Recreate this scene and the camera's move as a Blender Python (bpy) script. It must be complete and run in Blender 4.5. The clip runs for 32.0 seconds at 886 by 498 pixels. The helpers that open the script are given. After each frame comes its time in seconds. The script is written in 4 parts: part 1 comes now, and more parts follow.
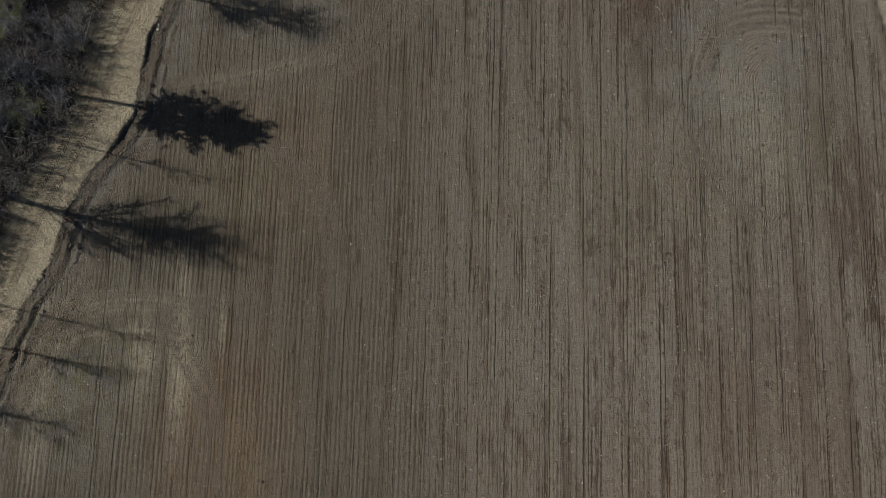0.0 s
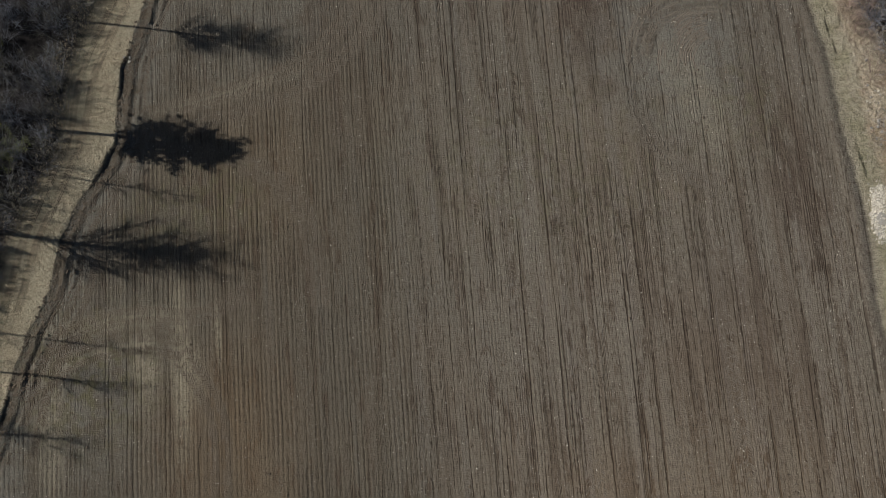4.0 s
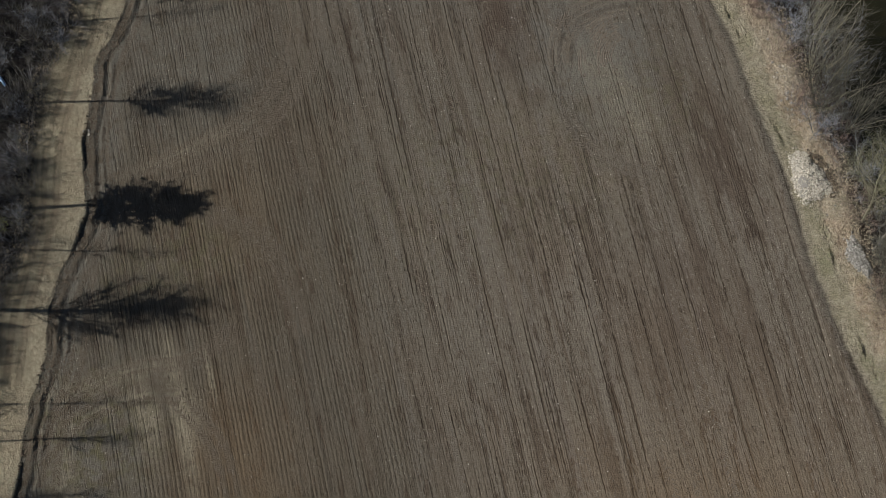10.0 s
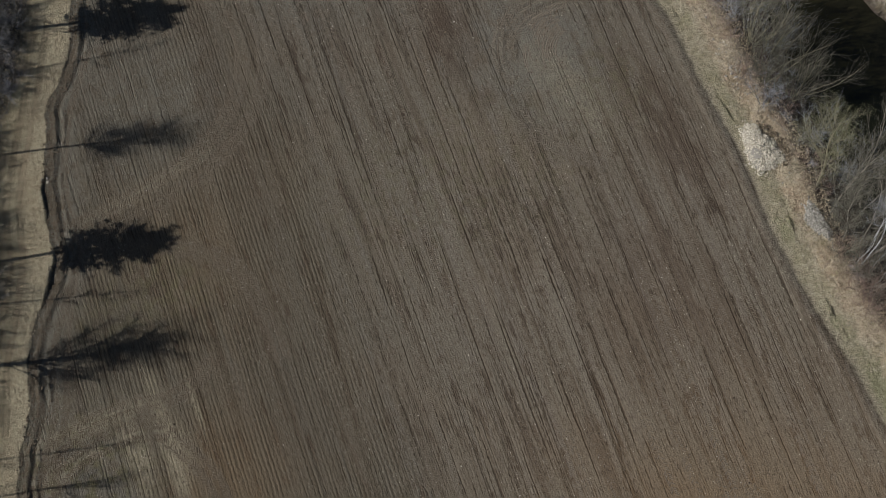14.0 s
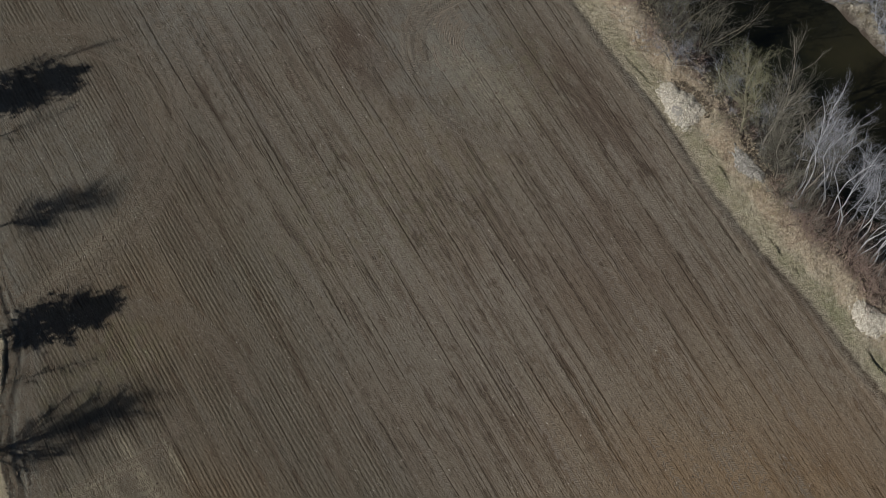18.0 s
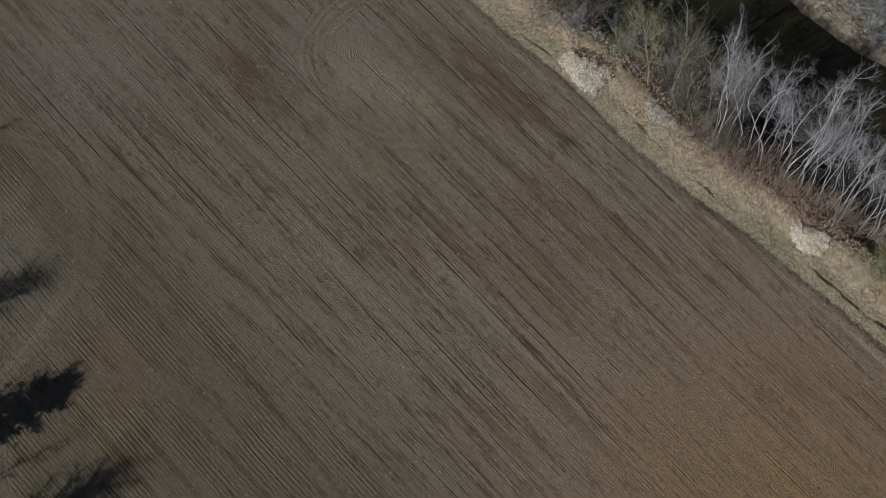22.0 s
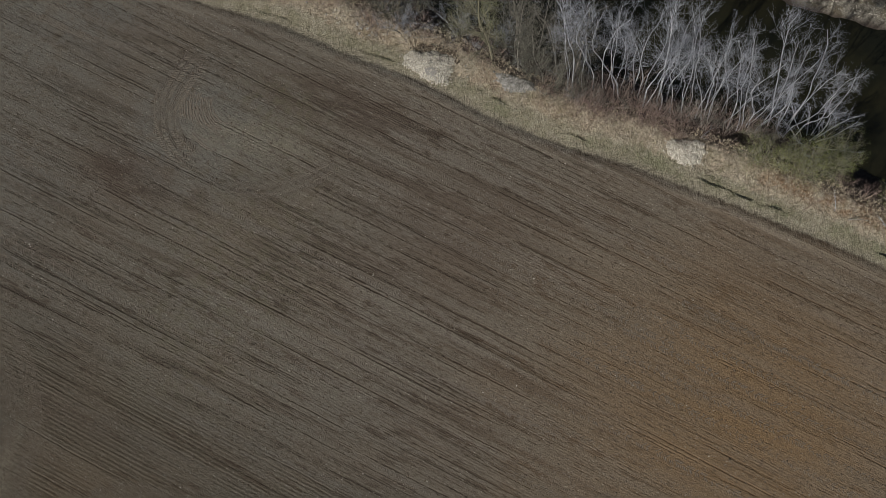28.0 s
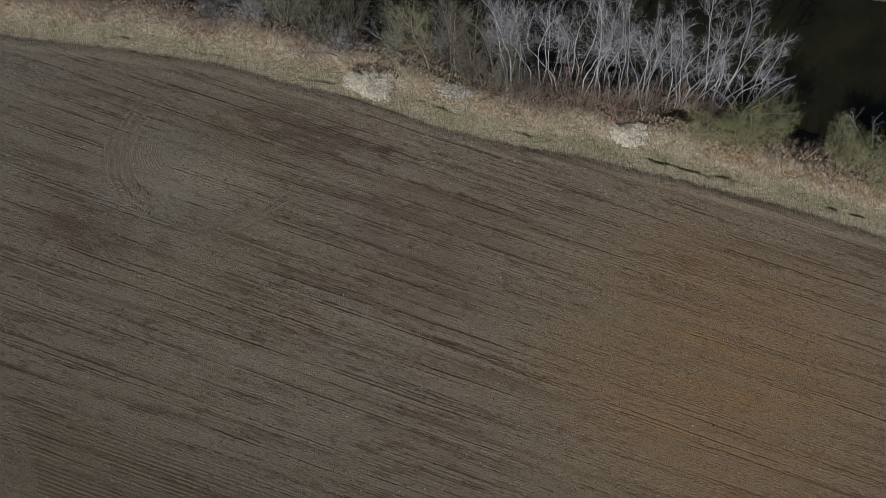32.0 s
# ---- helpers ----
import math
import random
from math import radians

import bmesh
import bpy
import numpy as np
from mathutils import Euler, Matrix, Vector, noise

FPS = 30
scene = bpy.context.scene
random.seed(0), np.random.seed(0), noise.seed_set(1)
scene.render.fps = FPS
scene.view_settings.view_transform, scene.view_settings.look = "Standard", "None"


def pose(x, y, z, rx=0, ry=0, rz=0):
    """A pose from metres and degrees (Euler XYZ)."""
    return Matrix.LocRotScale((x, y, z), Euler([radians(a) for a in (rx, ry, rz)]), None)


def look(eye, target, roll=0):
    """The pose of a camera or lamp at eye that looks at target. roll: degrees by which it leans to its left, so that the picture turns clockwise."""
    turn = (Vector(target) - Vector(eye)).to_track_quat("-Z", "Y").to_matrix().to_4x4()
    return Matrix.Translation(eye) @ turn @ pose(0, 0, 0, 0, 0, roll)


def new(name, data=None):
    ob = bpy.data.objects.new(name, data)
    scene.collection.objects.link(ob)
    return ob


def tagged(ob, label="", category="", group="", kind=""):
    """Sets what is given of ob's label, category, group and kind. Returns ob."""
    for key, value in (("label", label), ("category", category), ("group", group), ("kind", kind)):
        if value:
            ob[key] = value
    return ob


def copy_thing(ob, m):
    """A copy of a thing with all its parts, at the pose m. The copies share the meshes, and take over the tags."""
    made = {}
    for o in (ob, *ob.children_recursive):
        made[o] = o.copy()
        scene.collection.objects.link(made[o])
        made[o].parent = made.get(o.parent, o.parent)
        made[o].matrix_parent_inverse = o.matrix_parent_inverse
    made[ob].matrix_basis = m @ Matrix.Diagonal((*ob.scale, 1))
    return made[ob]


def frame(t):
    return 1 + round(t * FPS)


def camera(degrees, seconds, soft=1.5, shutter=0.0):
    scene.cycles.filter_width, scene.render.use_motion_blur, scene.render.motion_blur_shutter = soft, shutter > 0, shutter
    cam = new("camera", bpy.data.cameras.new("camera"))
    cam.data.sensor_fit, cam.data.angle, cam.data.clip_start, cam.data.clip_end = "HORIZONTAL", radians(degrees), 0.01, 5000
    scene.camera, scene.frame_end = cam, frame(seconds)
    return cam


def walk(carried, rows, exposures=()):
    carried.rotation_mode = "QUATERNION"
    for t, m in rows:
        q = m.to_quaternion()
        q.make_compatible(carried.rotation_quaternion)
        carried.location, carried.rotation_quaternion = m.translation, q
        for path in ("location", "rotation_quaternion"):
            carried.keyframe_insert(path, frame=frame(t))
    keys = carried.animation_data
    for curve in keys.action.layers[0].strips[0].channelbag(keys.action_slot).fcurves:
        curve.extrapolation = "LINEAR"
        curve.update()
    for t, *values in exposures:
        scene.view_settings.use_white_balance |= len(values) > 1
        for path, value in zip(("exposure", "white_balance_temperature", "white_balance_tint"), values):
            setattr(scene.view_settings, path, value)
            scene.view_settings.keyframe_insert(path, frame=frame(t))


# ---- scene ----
# A drone hovers and climbs over a ploughed field between a wooded bank and a river, turning slowly.
# x runs across the furrows, y along them, z is up; the field lies at z = 0.
cam = camera(36.0, 32.0, soft=0.75)
# seconds, x, y, z, tilt from straight down, roll, heading
PATH = [
    (0, 0, 0, 97.995, 16.313, 0.033, 0.323),
    (0.5, -0.099, -0.395, 98.799, 16.511, 0.023, -0.58),
    (1, -0.213, -0.787, 99.624, 16.666, 0.038, -1.445),
    (1.5, -0.35, -1.175, 100.481, 16.743, 0.081, -2.244),
    (2, -0.495, -1.565, 101.341, 16.74, 0.086, -2.994),
    (2.5, -0.634, -1.96, 102.17, 16.671, 0.006, -3.707),
    (3, -0.768, -2.345, 102.97, 16.589, -0.071, -4.342),
    (3.5, -0.902, -2.705, 103.745, 16.548, -0.049, -4.866),
    (4.5, -1.172, -3.346, 105.195, 16.577, 0.111, -5.833),
    (5.5, -1.454, -3.894, 106.485, 16.688, 0.103, -7.071),
    (6.5, -1.781, -4.332, 107.714, 16.834, 0.049, -8.453),
    (7.5, -2.162, -4.688, 108.964, 17, 0.04, -9.88),
    (8.5, -2.57, -5.034, 110.269, 17.186, 0.003, -11.43),
    (9.5, -2.978, -5.341, 111.537, 17.359, -0.042, -13.036),
    (10.5, -3.355, -5.477, 112.567, 17.447, 0.013, -14.494),
    (11.5, -3.687, -5.394, 113.242, 17.441, 0.149, -15.886),
    (12.5, -3.977, -5.136, 113.549, 17.383, 0.22, -17.568),
    (13.5, -4.253, -4.764, 113.608, 17.304, 0.183, -19.56),
    (14.5, -4.564, -4.348, 113.66, 17.212, 0.109, -21.551),
    (15.5, -4.925, -3.939, 113.8, 17.133, 0.052, -23.654),
    (16.5, -5.313, -3.565, 113.969, 17.111, 0.043, -26.39),
    (17.5, -5.721, -3.234, 114.129, 17.135, 0.047, -29.724),
    (18.5, -6.165, -2.935, 114.271, 17.146, -0.028, -33.062),
    (19.5, -6.663, -2.637, 114.414, 17.142, -0.174, -36.192),
    (20.5, -7.238, -2.291, 114.602, 17.173, -0.274, -39.305),
    (21.5, -7.84, -1.88, 114.856, 17.233, -0.253, -42.35),
    (22.5, -8.357, -1.416, 115.169, 17.257, -0.085, -45.044),
    (23.5, -8.776, -0.882, 115.527, 17.227, 0.116, -47.674),
    (24.5, -9.188, -0.237, 115.915, 17.174, 0.107, -51.065),
    (25.5, -9.591, 0.484, 116.362, 17.12, -0.11, -55.144),
    (26.5, -9.895, 1.172, 116.943, 17.077, -0.298, -58.94),
    (27.5, -10.097, 1.784, 117.652, 17.049, -0.34, -62.034),
    (28.5, -10.286, 2.348, 118.401, 17.034, -0.263, -64.596),
    (29.5, -10.5, 2.878, 119.113, 17.034, -0.125, -66.816),
    (30.5, -10.721, 3.366, 119.722, 17.057, -0.017, -68.876),
    (31.5, -10.938, 3.82, 120.232, 17.099, 0.033, -70.884),
    (32, -11.046, 4.041, 120.47, 17.123, 0.048, -71.88),
]
walk(cam, [(t, pose(x, y, z, tilt, 0, heading) @ pose(0, 0, 0, 0, 0, roll)) for t, x, y, z, tilt, roll, heading in PATH],
     exposures=[(0.0, 0.0), (6.0, -0.03), (13.0, -0.08), (20.0, -0.20), (26.0, -0.32), (32.0, -0.36)])

# ---------------------------------------------------------------- light
SUN_AZ, SUN_EL = radians(-76.7), radians(38.0)
world = bpy.data.worlds.new("sky")
scene.world = world
world.use_nodes = True
wn = world.node_tree
sky = wn.nodes.new("ShaderNodeTexSky")
sky.sky_type, sky.sun_disc = "NISHITA", False
sky.sun_elevation, sky.sun_rotation = SUN_EL, SUN_AZ
wn.nodes["Background"].inputs["Strength"].default_value = 0.040
wn.links.new(sky.outputs[0], wn.nodes["Background"].inputs["Color"])
sun_way = Vector((math.sin(SUN_AZ) * math.cos(SUN_EL), math.cos(SUN_AZ) * math.cos(SUN_EL), math.sin(SUN_EL)))
sun = new("sun", bpy.data.lights.new("sun", "SUN"))
sun.data.energy, sun.data.angle, sun.data.color = 5.1, radians(0.53), (1.0, 0.95, 0.87)
sun.matrix_world = look(sun_way * 300, (0, 0, 0))

# ---------------------------------------------------------------- materials
class Graph:
    """Short-hand for building a node material."""

    def __init__(self, name):
        self.mat = bpy.data.materials.new(name)
        self.mat.use_nodes = True
        self.tree = self.mat.node_tree
        self.bsdf = self.tree.nodes["Principled BSDF"]

    def node(self, kind, **sockets):
        n = self.tree.nodes.new("ShaderNode" + kind)
        for key, value in sockets.items():
            self.put(n.inputs[key.replace("_", " ")], value)
        return n

    def put(self, socket, value):
        if isinstance(value, bpy.types.NodeSocket):
            self.tree.links.new(value, socket)
        elif isinstance(value, (tuple, list)) and len(value) == 3 and socket.type == "RGBA":
            socket.default_value = (*value, 1.0)
        else:
            socket.default_value = value

    def math(self, op, a, b=0.0, c=0.0, clamp=False):
        n = self.tree.nodes.new("ShaderNodeMath")
        n.operation, n.use_clamp = op, clamp
        for i, v in enumerate((a, b, c)):
            self.put(n.inputs[i], v)
        return n.outputs[0]

    def mix(self, fac, a, b, blend="MIX"):
        n = self.tree.nodes.new("ShaderNodeMix")
        n.data_type, n.blend_type = "RGBA", blend
        self.put(n.inputs[0], fac)
        self.put(n.inputs[6], a)
        self.put(n.inputs[7], b)
        return n.outputs[2]

    def span(self, value, low, high, to_low=0.0, to_high=1.0):
        n = self.tree.nodes.new("ShaderNodeMapRange")
        n.interpolation_type = "SMOOTHSTEP"
        for i, v in enumerate((value, low, high, to_low, to_high)):
            self.put(n.inputs[i], v)
        return n.outputs[0]

    def noise(self, where, scale, detail=3.0, rough=0.55, squeeze=None):
        if squeeze:
            m = self.tree.nodes.new("ShaderNodeMapping")
            self.put(m.inputs[0], where)
            m.inputs[3].default_value = squeeze
            where = m.outputs[0]
        n = self.node("TexNoise", Vector=where, Scale=scale, Detail=detail, Roughness=rough)
        return n.outputs[0]

    def attr(self, name):
        n = self.tree.nodes.new("ShaderNodeAttribute")
        n.attribute_name = name
        return n.outputs["Fac"]

    def place(self):
        return self.tree.nodes.new("ShaderNodeNewGeometry").outputs["Position"]

    def local(self):
        return self.tree.nodes.new("ShaderNodeTexCoord").outputs["Object"]

    def chance(self):
        return self.tree.nodes.new("ShaderNodeObjectInfo").outputs["Random"]

    def isle(self):
        return self.tree.nodes.new("ShaderNodeNewGeometry").outputs["Random Per Island"]

    def bump(self, height, strength, distance, normal=None):
        n = self.node("Bump", Height=height, Strength=strength, Distance=distance)
        if normal is not None:
            self.put(n.inputs["Normal"], normal)
        return n.outputs[0]

    def done(self, color, rough=0.9, normal=None, spec=0.2):
        self.put(self.bsdf.inputs["Base Color"], color)
        self.put(self.bsdf.inputs["Roughness"], rough)
        self.put(self.bsdf.inputs["Specular IOR Level"], spec)
        if normal is not None:
            self.put(self.bsdf.inputs["Normal"], normal)
        return self.mat


def ground_material():
    g = Graph("ground")
    p = g.place()
    axis = g.node("SeparateXYZ", Vector=p)
    x, y = axis.outputs[0], axis.outputs[1]
    dl, dr, left = g.attr("from_left"), g.attr("from_right"), g.attr("furrowed")
    pale, rust, grey, moist, green = g.attr("pale"), g.attr("rust"), g.attr("packed"), g.attr("moist"), g.attr("green")
    # soil
    big = g.noise(p, 0.09, 4)
    lanes = g.noise(p, 1.0, 4, 0.6, (0.75, 0.025, 1.0))
    crumbs = g.noise(p, 1.0, 4, 0.75, (3.6, 1.7, 1.0))
    clods = g.noise(p, 6.5, 6, 0.75)
    fine = g.noise(p, 16.0, 3, 0.7)
    east = g.attr("open_field")
    soil = g.mix(east, (0.136, 0.123, 0.097), (0.200, 0.175, 0.138))
    soil = g.mix(g.span(big, 0.42, 0.66, 0.0, 0.7), soil, g.mix(east, (0.150, 0.126, 0.093), (0.198, 0.160, 0.120)))
    soil = g.mix(g.span(lanes, 0.50, 0.62, 0.0, 0.7), soil, g.mix(east, (0.136, 0.125, 0.102), (0.214, 0.188, 0.156)))
    soil = g.mix(g.span(lanes, 0.47, 0.36, 0.0, 0.75), soil, g.mix(east, (0.088, 0.072, 0.054), (0.118, 0.092, 0.070)))
    blotch = g.noise(p, 1.0, 6, 0.70, (1.6, 0.40, 1.0))
    where = g.noise(p, 1.0, 4, 0.55, (0.75, 0.06, 1.0))
    soil = g.mix(g.math("MULTIPLY", g.span(blotch, 0.51, 0.59), g.span(where, 0.43, 0.57, 0.0, 0.85)), soil, (0.094, 0.071, 0.053))
    # wandering cracks and drag marks along the furrows, thin pairs of them inside the moist bands
    sway = g.math("MULTIPLY_ADD", g.noise(p, 1.0, 4, 0.6, (0.5, 0.22, 1.0)), 0.30, g.math("MULTIPLY_ADD", y, -0.022, x))
    skew = g.node("CombineXYZ", X=sway, Y=y).outputs[0]
    gaps = g.noise(p, 3.0, 5, 0.75, (1.0, 0.5, 1.0))
    spells = g.noise(p, 1.0, 3, 0.6, (0.8, 0.11, 1.0))
    scratch = g.math("MULTIPLY_ADD", gaps, 0.42, g.math("SUBTRACT", g.noise(skew, 1.0, 2, 0.55, (3.6, 0.03, 1.0)), 0.21))
    scratch = g.math("MULTIPLY_ADD", spells, 0.34, g.math("SUBTRACT", scratch, 0.17))
    thin = g.math("MULTIPLY_ADD", gaps, 0.40, g.math("SUBTRACT", g.noise(skew, 1.0, 1, 0.5, (8.5, 0.05, 1.0)), 0.20))
    thin = g.math("MULTIPLY", g.span(thin, 0.55, 0.64), g.span(where, 0.44, 0.56, 0.12, 0.8))
    soil = g.mix(g.math("MULTIPLY", thin, g.math("MULTIPLY_ADD", left, -0.6, 0.95)), soil, (0.064, 0.052, 0.040))
    soil = g.mix(g.math("MULTIPLY", g.span(scratch, 0.60, 0.69, 0.0, 0.76), g.math("MULTIPLY_ADD", left, -0.65, 1.0)), soil, (0.055, 0.040, 0.030))
    soil = g.mix(g.span(scratch, 0.39, 0.33, 0.0, 0.45), soil, g.mix(east, (0.16, 0.135, 0.105), (0.235, 0.208, 0.172)))
    soil = g.mix(g.math("MULTIPLY", moist, g.span(g.noise(p, 0.5, 6, 0.65, (1.8, 0.5, 1.0)), 0.34, 0.56)), soil, (0.092, 0.067, 0.050))
    soil = g.mix(g.math("MULTIPLY", grey, g.span(g.noise(p, 0.6, 5), 0.25, 0.6)), soil, (0.182, 0.175, 0.152))
    soil = g.mix(g.math("MULTIPLY", rust, g.span(g.noise(p, 0.30, 4, 0.55, (1.5, 0.3, 1.0)), 0.1, 0.8, 0.5, 1.0)), soil, (0.255, 0.165, 0.085))
    soil = g.mix(g.math("MULTIPLY", pale, g.span(g.noise(p, 1.6, 6, 0.65, (1.0, 0.45, 1.0)), 0.25, 0.55)), soil, (0.33, 0.295, 0.22))
    soil = g.mix(g.math("MULTIPLY", green, g.span(g.noise(p, 1.0, 5), 0.42, 0.65)), soil, (0.135, 0.128, 0.075))
    track = g.attr("wheeled")
    soil = g.mix(g.math("MULTIPLY", track, g.span(g.noise(p, 1.2, 5, 0.7), 0.3, 0.7, 0.15, 0.65)), soil, g.mix(east, (0.175, 0.155, 0.125), (0.180, 0.160, 0.133)))
    # shade in the furrow bottoms, painted as a darker soil colour
    soil = g.mix(g.attr("furrow_shade"), soil, (0.045, 0.034, 0.026))
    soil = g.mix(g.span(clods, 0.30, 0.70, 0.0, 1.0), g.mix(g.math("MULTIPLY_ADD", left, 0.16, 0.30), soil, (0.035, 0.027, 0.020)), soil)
    soil = g.mix(g.span(fine, 0.58, 0.68, 0.0, g.math("MULTIPLY_ADD", left, 0.25, 0.28)), soil, (0.27, 0.235, 0.185))
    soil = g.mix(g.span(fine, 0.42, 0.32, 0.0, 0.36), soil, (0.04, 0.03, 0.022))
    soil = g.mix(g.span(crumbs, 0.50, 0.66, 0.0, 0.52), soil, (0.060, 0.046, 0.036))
    soil = g.mix(1.0, soil, g.mix(left, (0.92, 0.935, 0.965), (1.0, 1.0, 1.0)), "MULTIPLY")
    # dry grass of the verges
    tuft = g.noise(p, 2.6, 6, 0.7)
    blades = g.noise(p, 9.0, 5, 0.7)
    west = g.mix(g.span(g.noise(p, 0.35, 5), 0.36, 0.66), (0.62, 0.565, 0.41), (0.53, 0.455, 0.32))
    trodden = g.mix(g.span(g.noise(p, 0.7, 5), 0.4, 0.65), (0.36, 0.325, 0.26), (0.47, 0.425, 0.34))
    swirl = g.noise(p, 1.5, 6, 0.72)
    ragged = g.math("MULTIPLY_ADD", g.noise(p, 0.9, 5, 0.65), 1.7, -0.85)
    beyond = g.math("ADD", dr, ragged)
    bank = g.mix(g.span(g.noise(p, 0.5, 5, 0.6), 0.36, 0.64), (0.71, 0.635, 0.51), (0.64, 0.545, 0.425))
    bank = g.mix(g.span(g.noise(p, 0.30, 5, 0.65), 0.50, 0.64, 0.0, 0.85), bank, (0.54, 0.42, 0.315))
    bank = g.mix(g.span(swirl, 0.56, 0.70, 0.0, 0.75), bank, (0.27, 0.205, 0.15))
    bank = g.mix(g.span(g.noise(p, 0.45, 6, 0.68), 0.53, 0.66, 0.0, 0.7), bank, (0.36, 0.325, 0.205))
    bank = g.mix(g.math("MULTIPLY", g.attr("bracken"), g.span(g.noise(p, 0.8, 5, 0.6), 0.32, 0.60)), bank, (0.40, 0.27, 0.175))
    mown = g.mix(g.span(g.noise(p, 0.55, 5, 0.65), 0.38, 0.62), (0.49, 0.445, 0.34), (0.38, 0.355, 0.25))
    mown = g.mix(g.math("MULTIPLY", g.attr("sward"), g.span(g.noise(p, 0.33, 5, 0.6), 0.44, 0.62, 0.0, 0.85)), mown, (0.29, 0.295, 0.19))
    mown = g.mix(g.span(swirl, 0.54, 0.72, 0.0, 0.6), mown, (0.54, 0.48, 0.37))
    bank = g.mix(g.span(beyond, -2.6, -1.6), bank, mown)
    bank = g.mix(g.span(beyond, -0.9, 0.1, 0.0, 0.75), bank, trodden)
    straw = g.mix(g.span(dl, 5.0, -5.0), bank, west)
    # gaps between tufts and blades get their shade from a darker colour
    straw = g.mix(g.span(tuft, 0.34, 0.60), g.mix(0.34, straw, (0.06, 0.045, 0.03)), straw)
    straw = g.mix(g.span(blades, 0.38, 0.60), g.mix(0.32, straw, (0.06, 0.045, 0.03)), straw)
    verge_l = g.span(g.math("ADD", dl, g.math("MULTIPLY", ragged, 0.22)), 0.10, -0.10)
    verge_r = g.span(g.math("ADD", dr, g.math("MULTIPLY", ragged, 0.45)), 0.16, -0.22)
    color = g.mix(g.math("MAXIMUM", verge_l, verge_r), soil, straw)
    # leaf litter under the scrub, darkened for thicket shade, then bare clay towards the water
    shaded_litter = g.mix(g.span(g.noise(p, 1.4, 6, 0.7), 0.35, 0.65), (0.020, 0.018, 0.019), (0.068, 0.062, 0.060))
    shaded_litter = g.mix(g.span(dr, 0.0, -8.0, 0.0, 0.6), shaded_litter, (0.120, 0.090, 0.076))
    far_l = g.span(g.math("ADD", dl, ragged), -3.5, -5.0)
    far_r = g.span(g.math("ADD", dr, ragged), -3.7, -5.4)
    color = g.mix(g.math("MAXIMUM", far_l, far_r), color, shaded_litter)
    shore = g.mix(g.span(g.noise(p, 1.3, 6, 0.75), 0.38, 0.62), (0.12, 0.105, 0.085), (0.44, 0.41, 0.35))
    shore = g.mix(g.span(g.noise(p, 0.5, 5, 0.65), 0.50, 0.66, 0.0, 0.8), shore, (0.33, 0.285, 0.20))
    # shaded gaps painted dark on the far shore as well
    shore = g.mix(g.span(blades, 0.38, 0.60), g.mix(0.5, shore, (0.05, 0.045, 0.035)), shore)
    color = g.mix(g.attr("far_bank"), color, shore)
    # shallow harrow lines and crumbled soil over the relief of the mesh
    narrow = g.math("MULTIPLY_ADD", g.math("SINE", g.math("MULTIPLY", sway, 2 * math.pi / 0.27)), 0.5, 0.5)
    broken = g.span(g.noise(p, 1.0, 5, 0.65, (1.1, 0.35, 1.0)), 0.30, 0.62)
    inside = g.math("MULTIPLY", g.span(dl, 0.6, 1.6), g.span(dr, 0.2, 1.4))
    lines = g.math("MULTIPLY", g.math("MULTIPLY", narrow, 0.016), broken)
    lines = g.math("MULTIPLY", lines, g.math("MULTIPLY", inside, g.math("SUBTRACT", 1.0, g.math("MAXIMUM", g.math("MULTIPLY", grey, 0.75), g.math("MULTIPLY", track, 0.9)))))
    ruts = g.math("MULTIPLY", g.math("MAXIMUM", g.span(scratch, 0.60, 0.70), g.math("MULTIPLY", thin, 0.5)), g.math("MULTIPLY", inside, -0.09))
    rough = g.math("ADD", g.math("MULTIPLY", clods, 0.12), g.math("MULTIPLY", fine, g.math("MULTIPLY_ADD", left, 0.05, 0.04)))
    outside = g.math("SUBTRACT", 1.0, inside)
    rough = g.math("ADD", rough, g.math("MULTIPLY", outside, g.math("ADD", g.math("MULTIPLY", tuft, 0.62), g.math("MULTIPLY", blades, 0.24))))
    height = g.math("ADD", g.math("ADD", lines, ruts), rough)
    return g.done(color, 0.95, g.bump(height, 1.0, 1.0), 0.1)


def bark(name, dark, lightc, scale=3.0):
    g = Graph(name)
    q = g.local()
    tone = g.mix(g.span(g.noise(q, scale, 5, 0.65, (1.0, 1.0, 0.35)), 0.35, 0.66), dark, lightc)
    tone = g.mix(g.math("MULTIPLY", g.chance(), 0.35), tone, dark)
    return g.done(tone, 0.85, g.bump(g.noise(q, scale * 6, 3), 0.5, 0.02), 0.2)


def leafy(name, a, b):
    g = Graph(name)
    tone = g.mix(g.isle(), a, b)
    return g.done(g.mix(g.math("MULTIPLY", g.chance(), 0.4), tone, a), 0.7, None, 0.2)


def stone_material(name, a, b):
    g = Graph(name)
    q = g.local()
    tone = g.mix(g.isle(), a, b)
    tone = g.mix(g.span(g.noise(q, 6.0, 5, 0.7), 0.4, 0.7, 0.0, 0.6), tone, (0.16, 0.14, 0.11))
    return g.done(tone, 0.85, g.bump(g.noise(q, 20.0, 4), 0.5, 0.02), 0.25)


def water_material():
    g = Graph("river_water")
    p = g.place()
    tone = g.mix(g.span(g.noise(p, 0.12, 5, 0.6), 0.35, 0.65), (0.009, 0.010, 0.007), (0.019, 0.018, 0.010))
    ripple = g.bump(g.noise(p, 1.6, 3, 0.5, (1.0, 0.6, 1.0)), 0.04, 0.02)
    g.bsdf.inputs["IOR"].default_value = 1.33
    return g.done(tone, 0.06, ripple, 0.5)


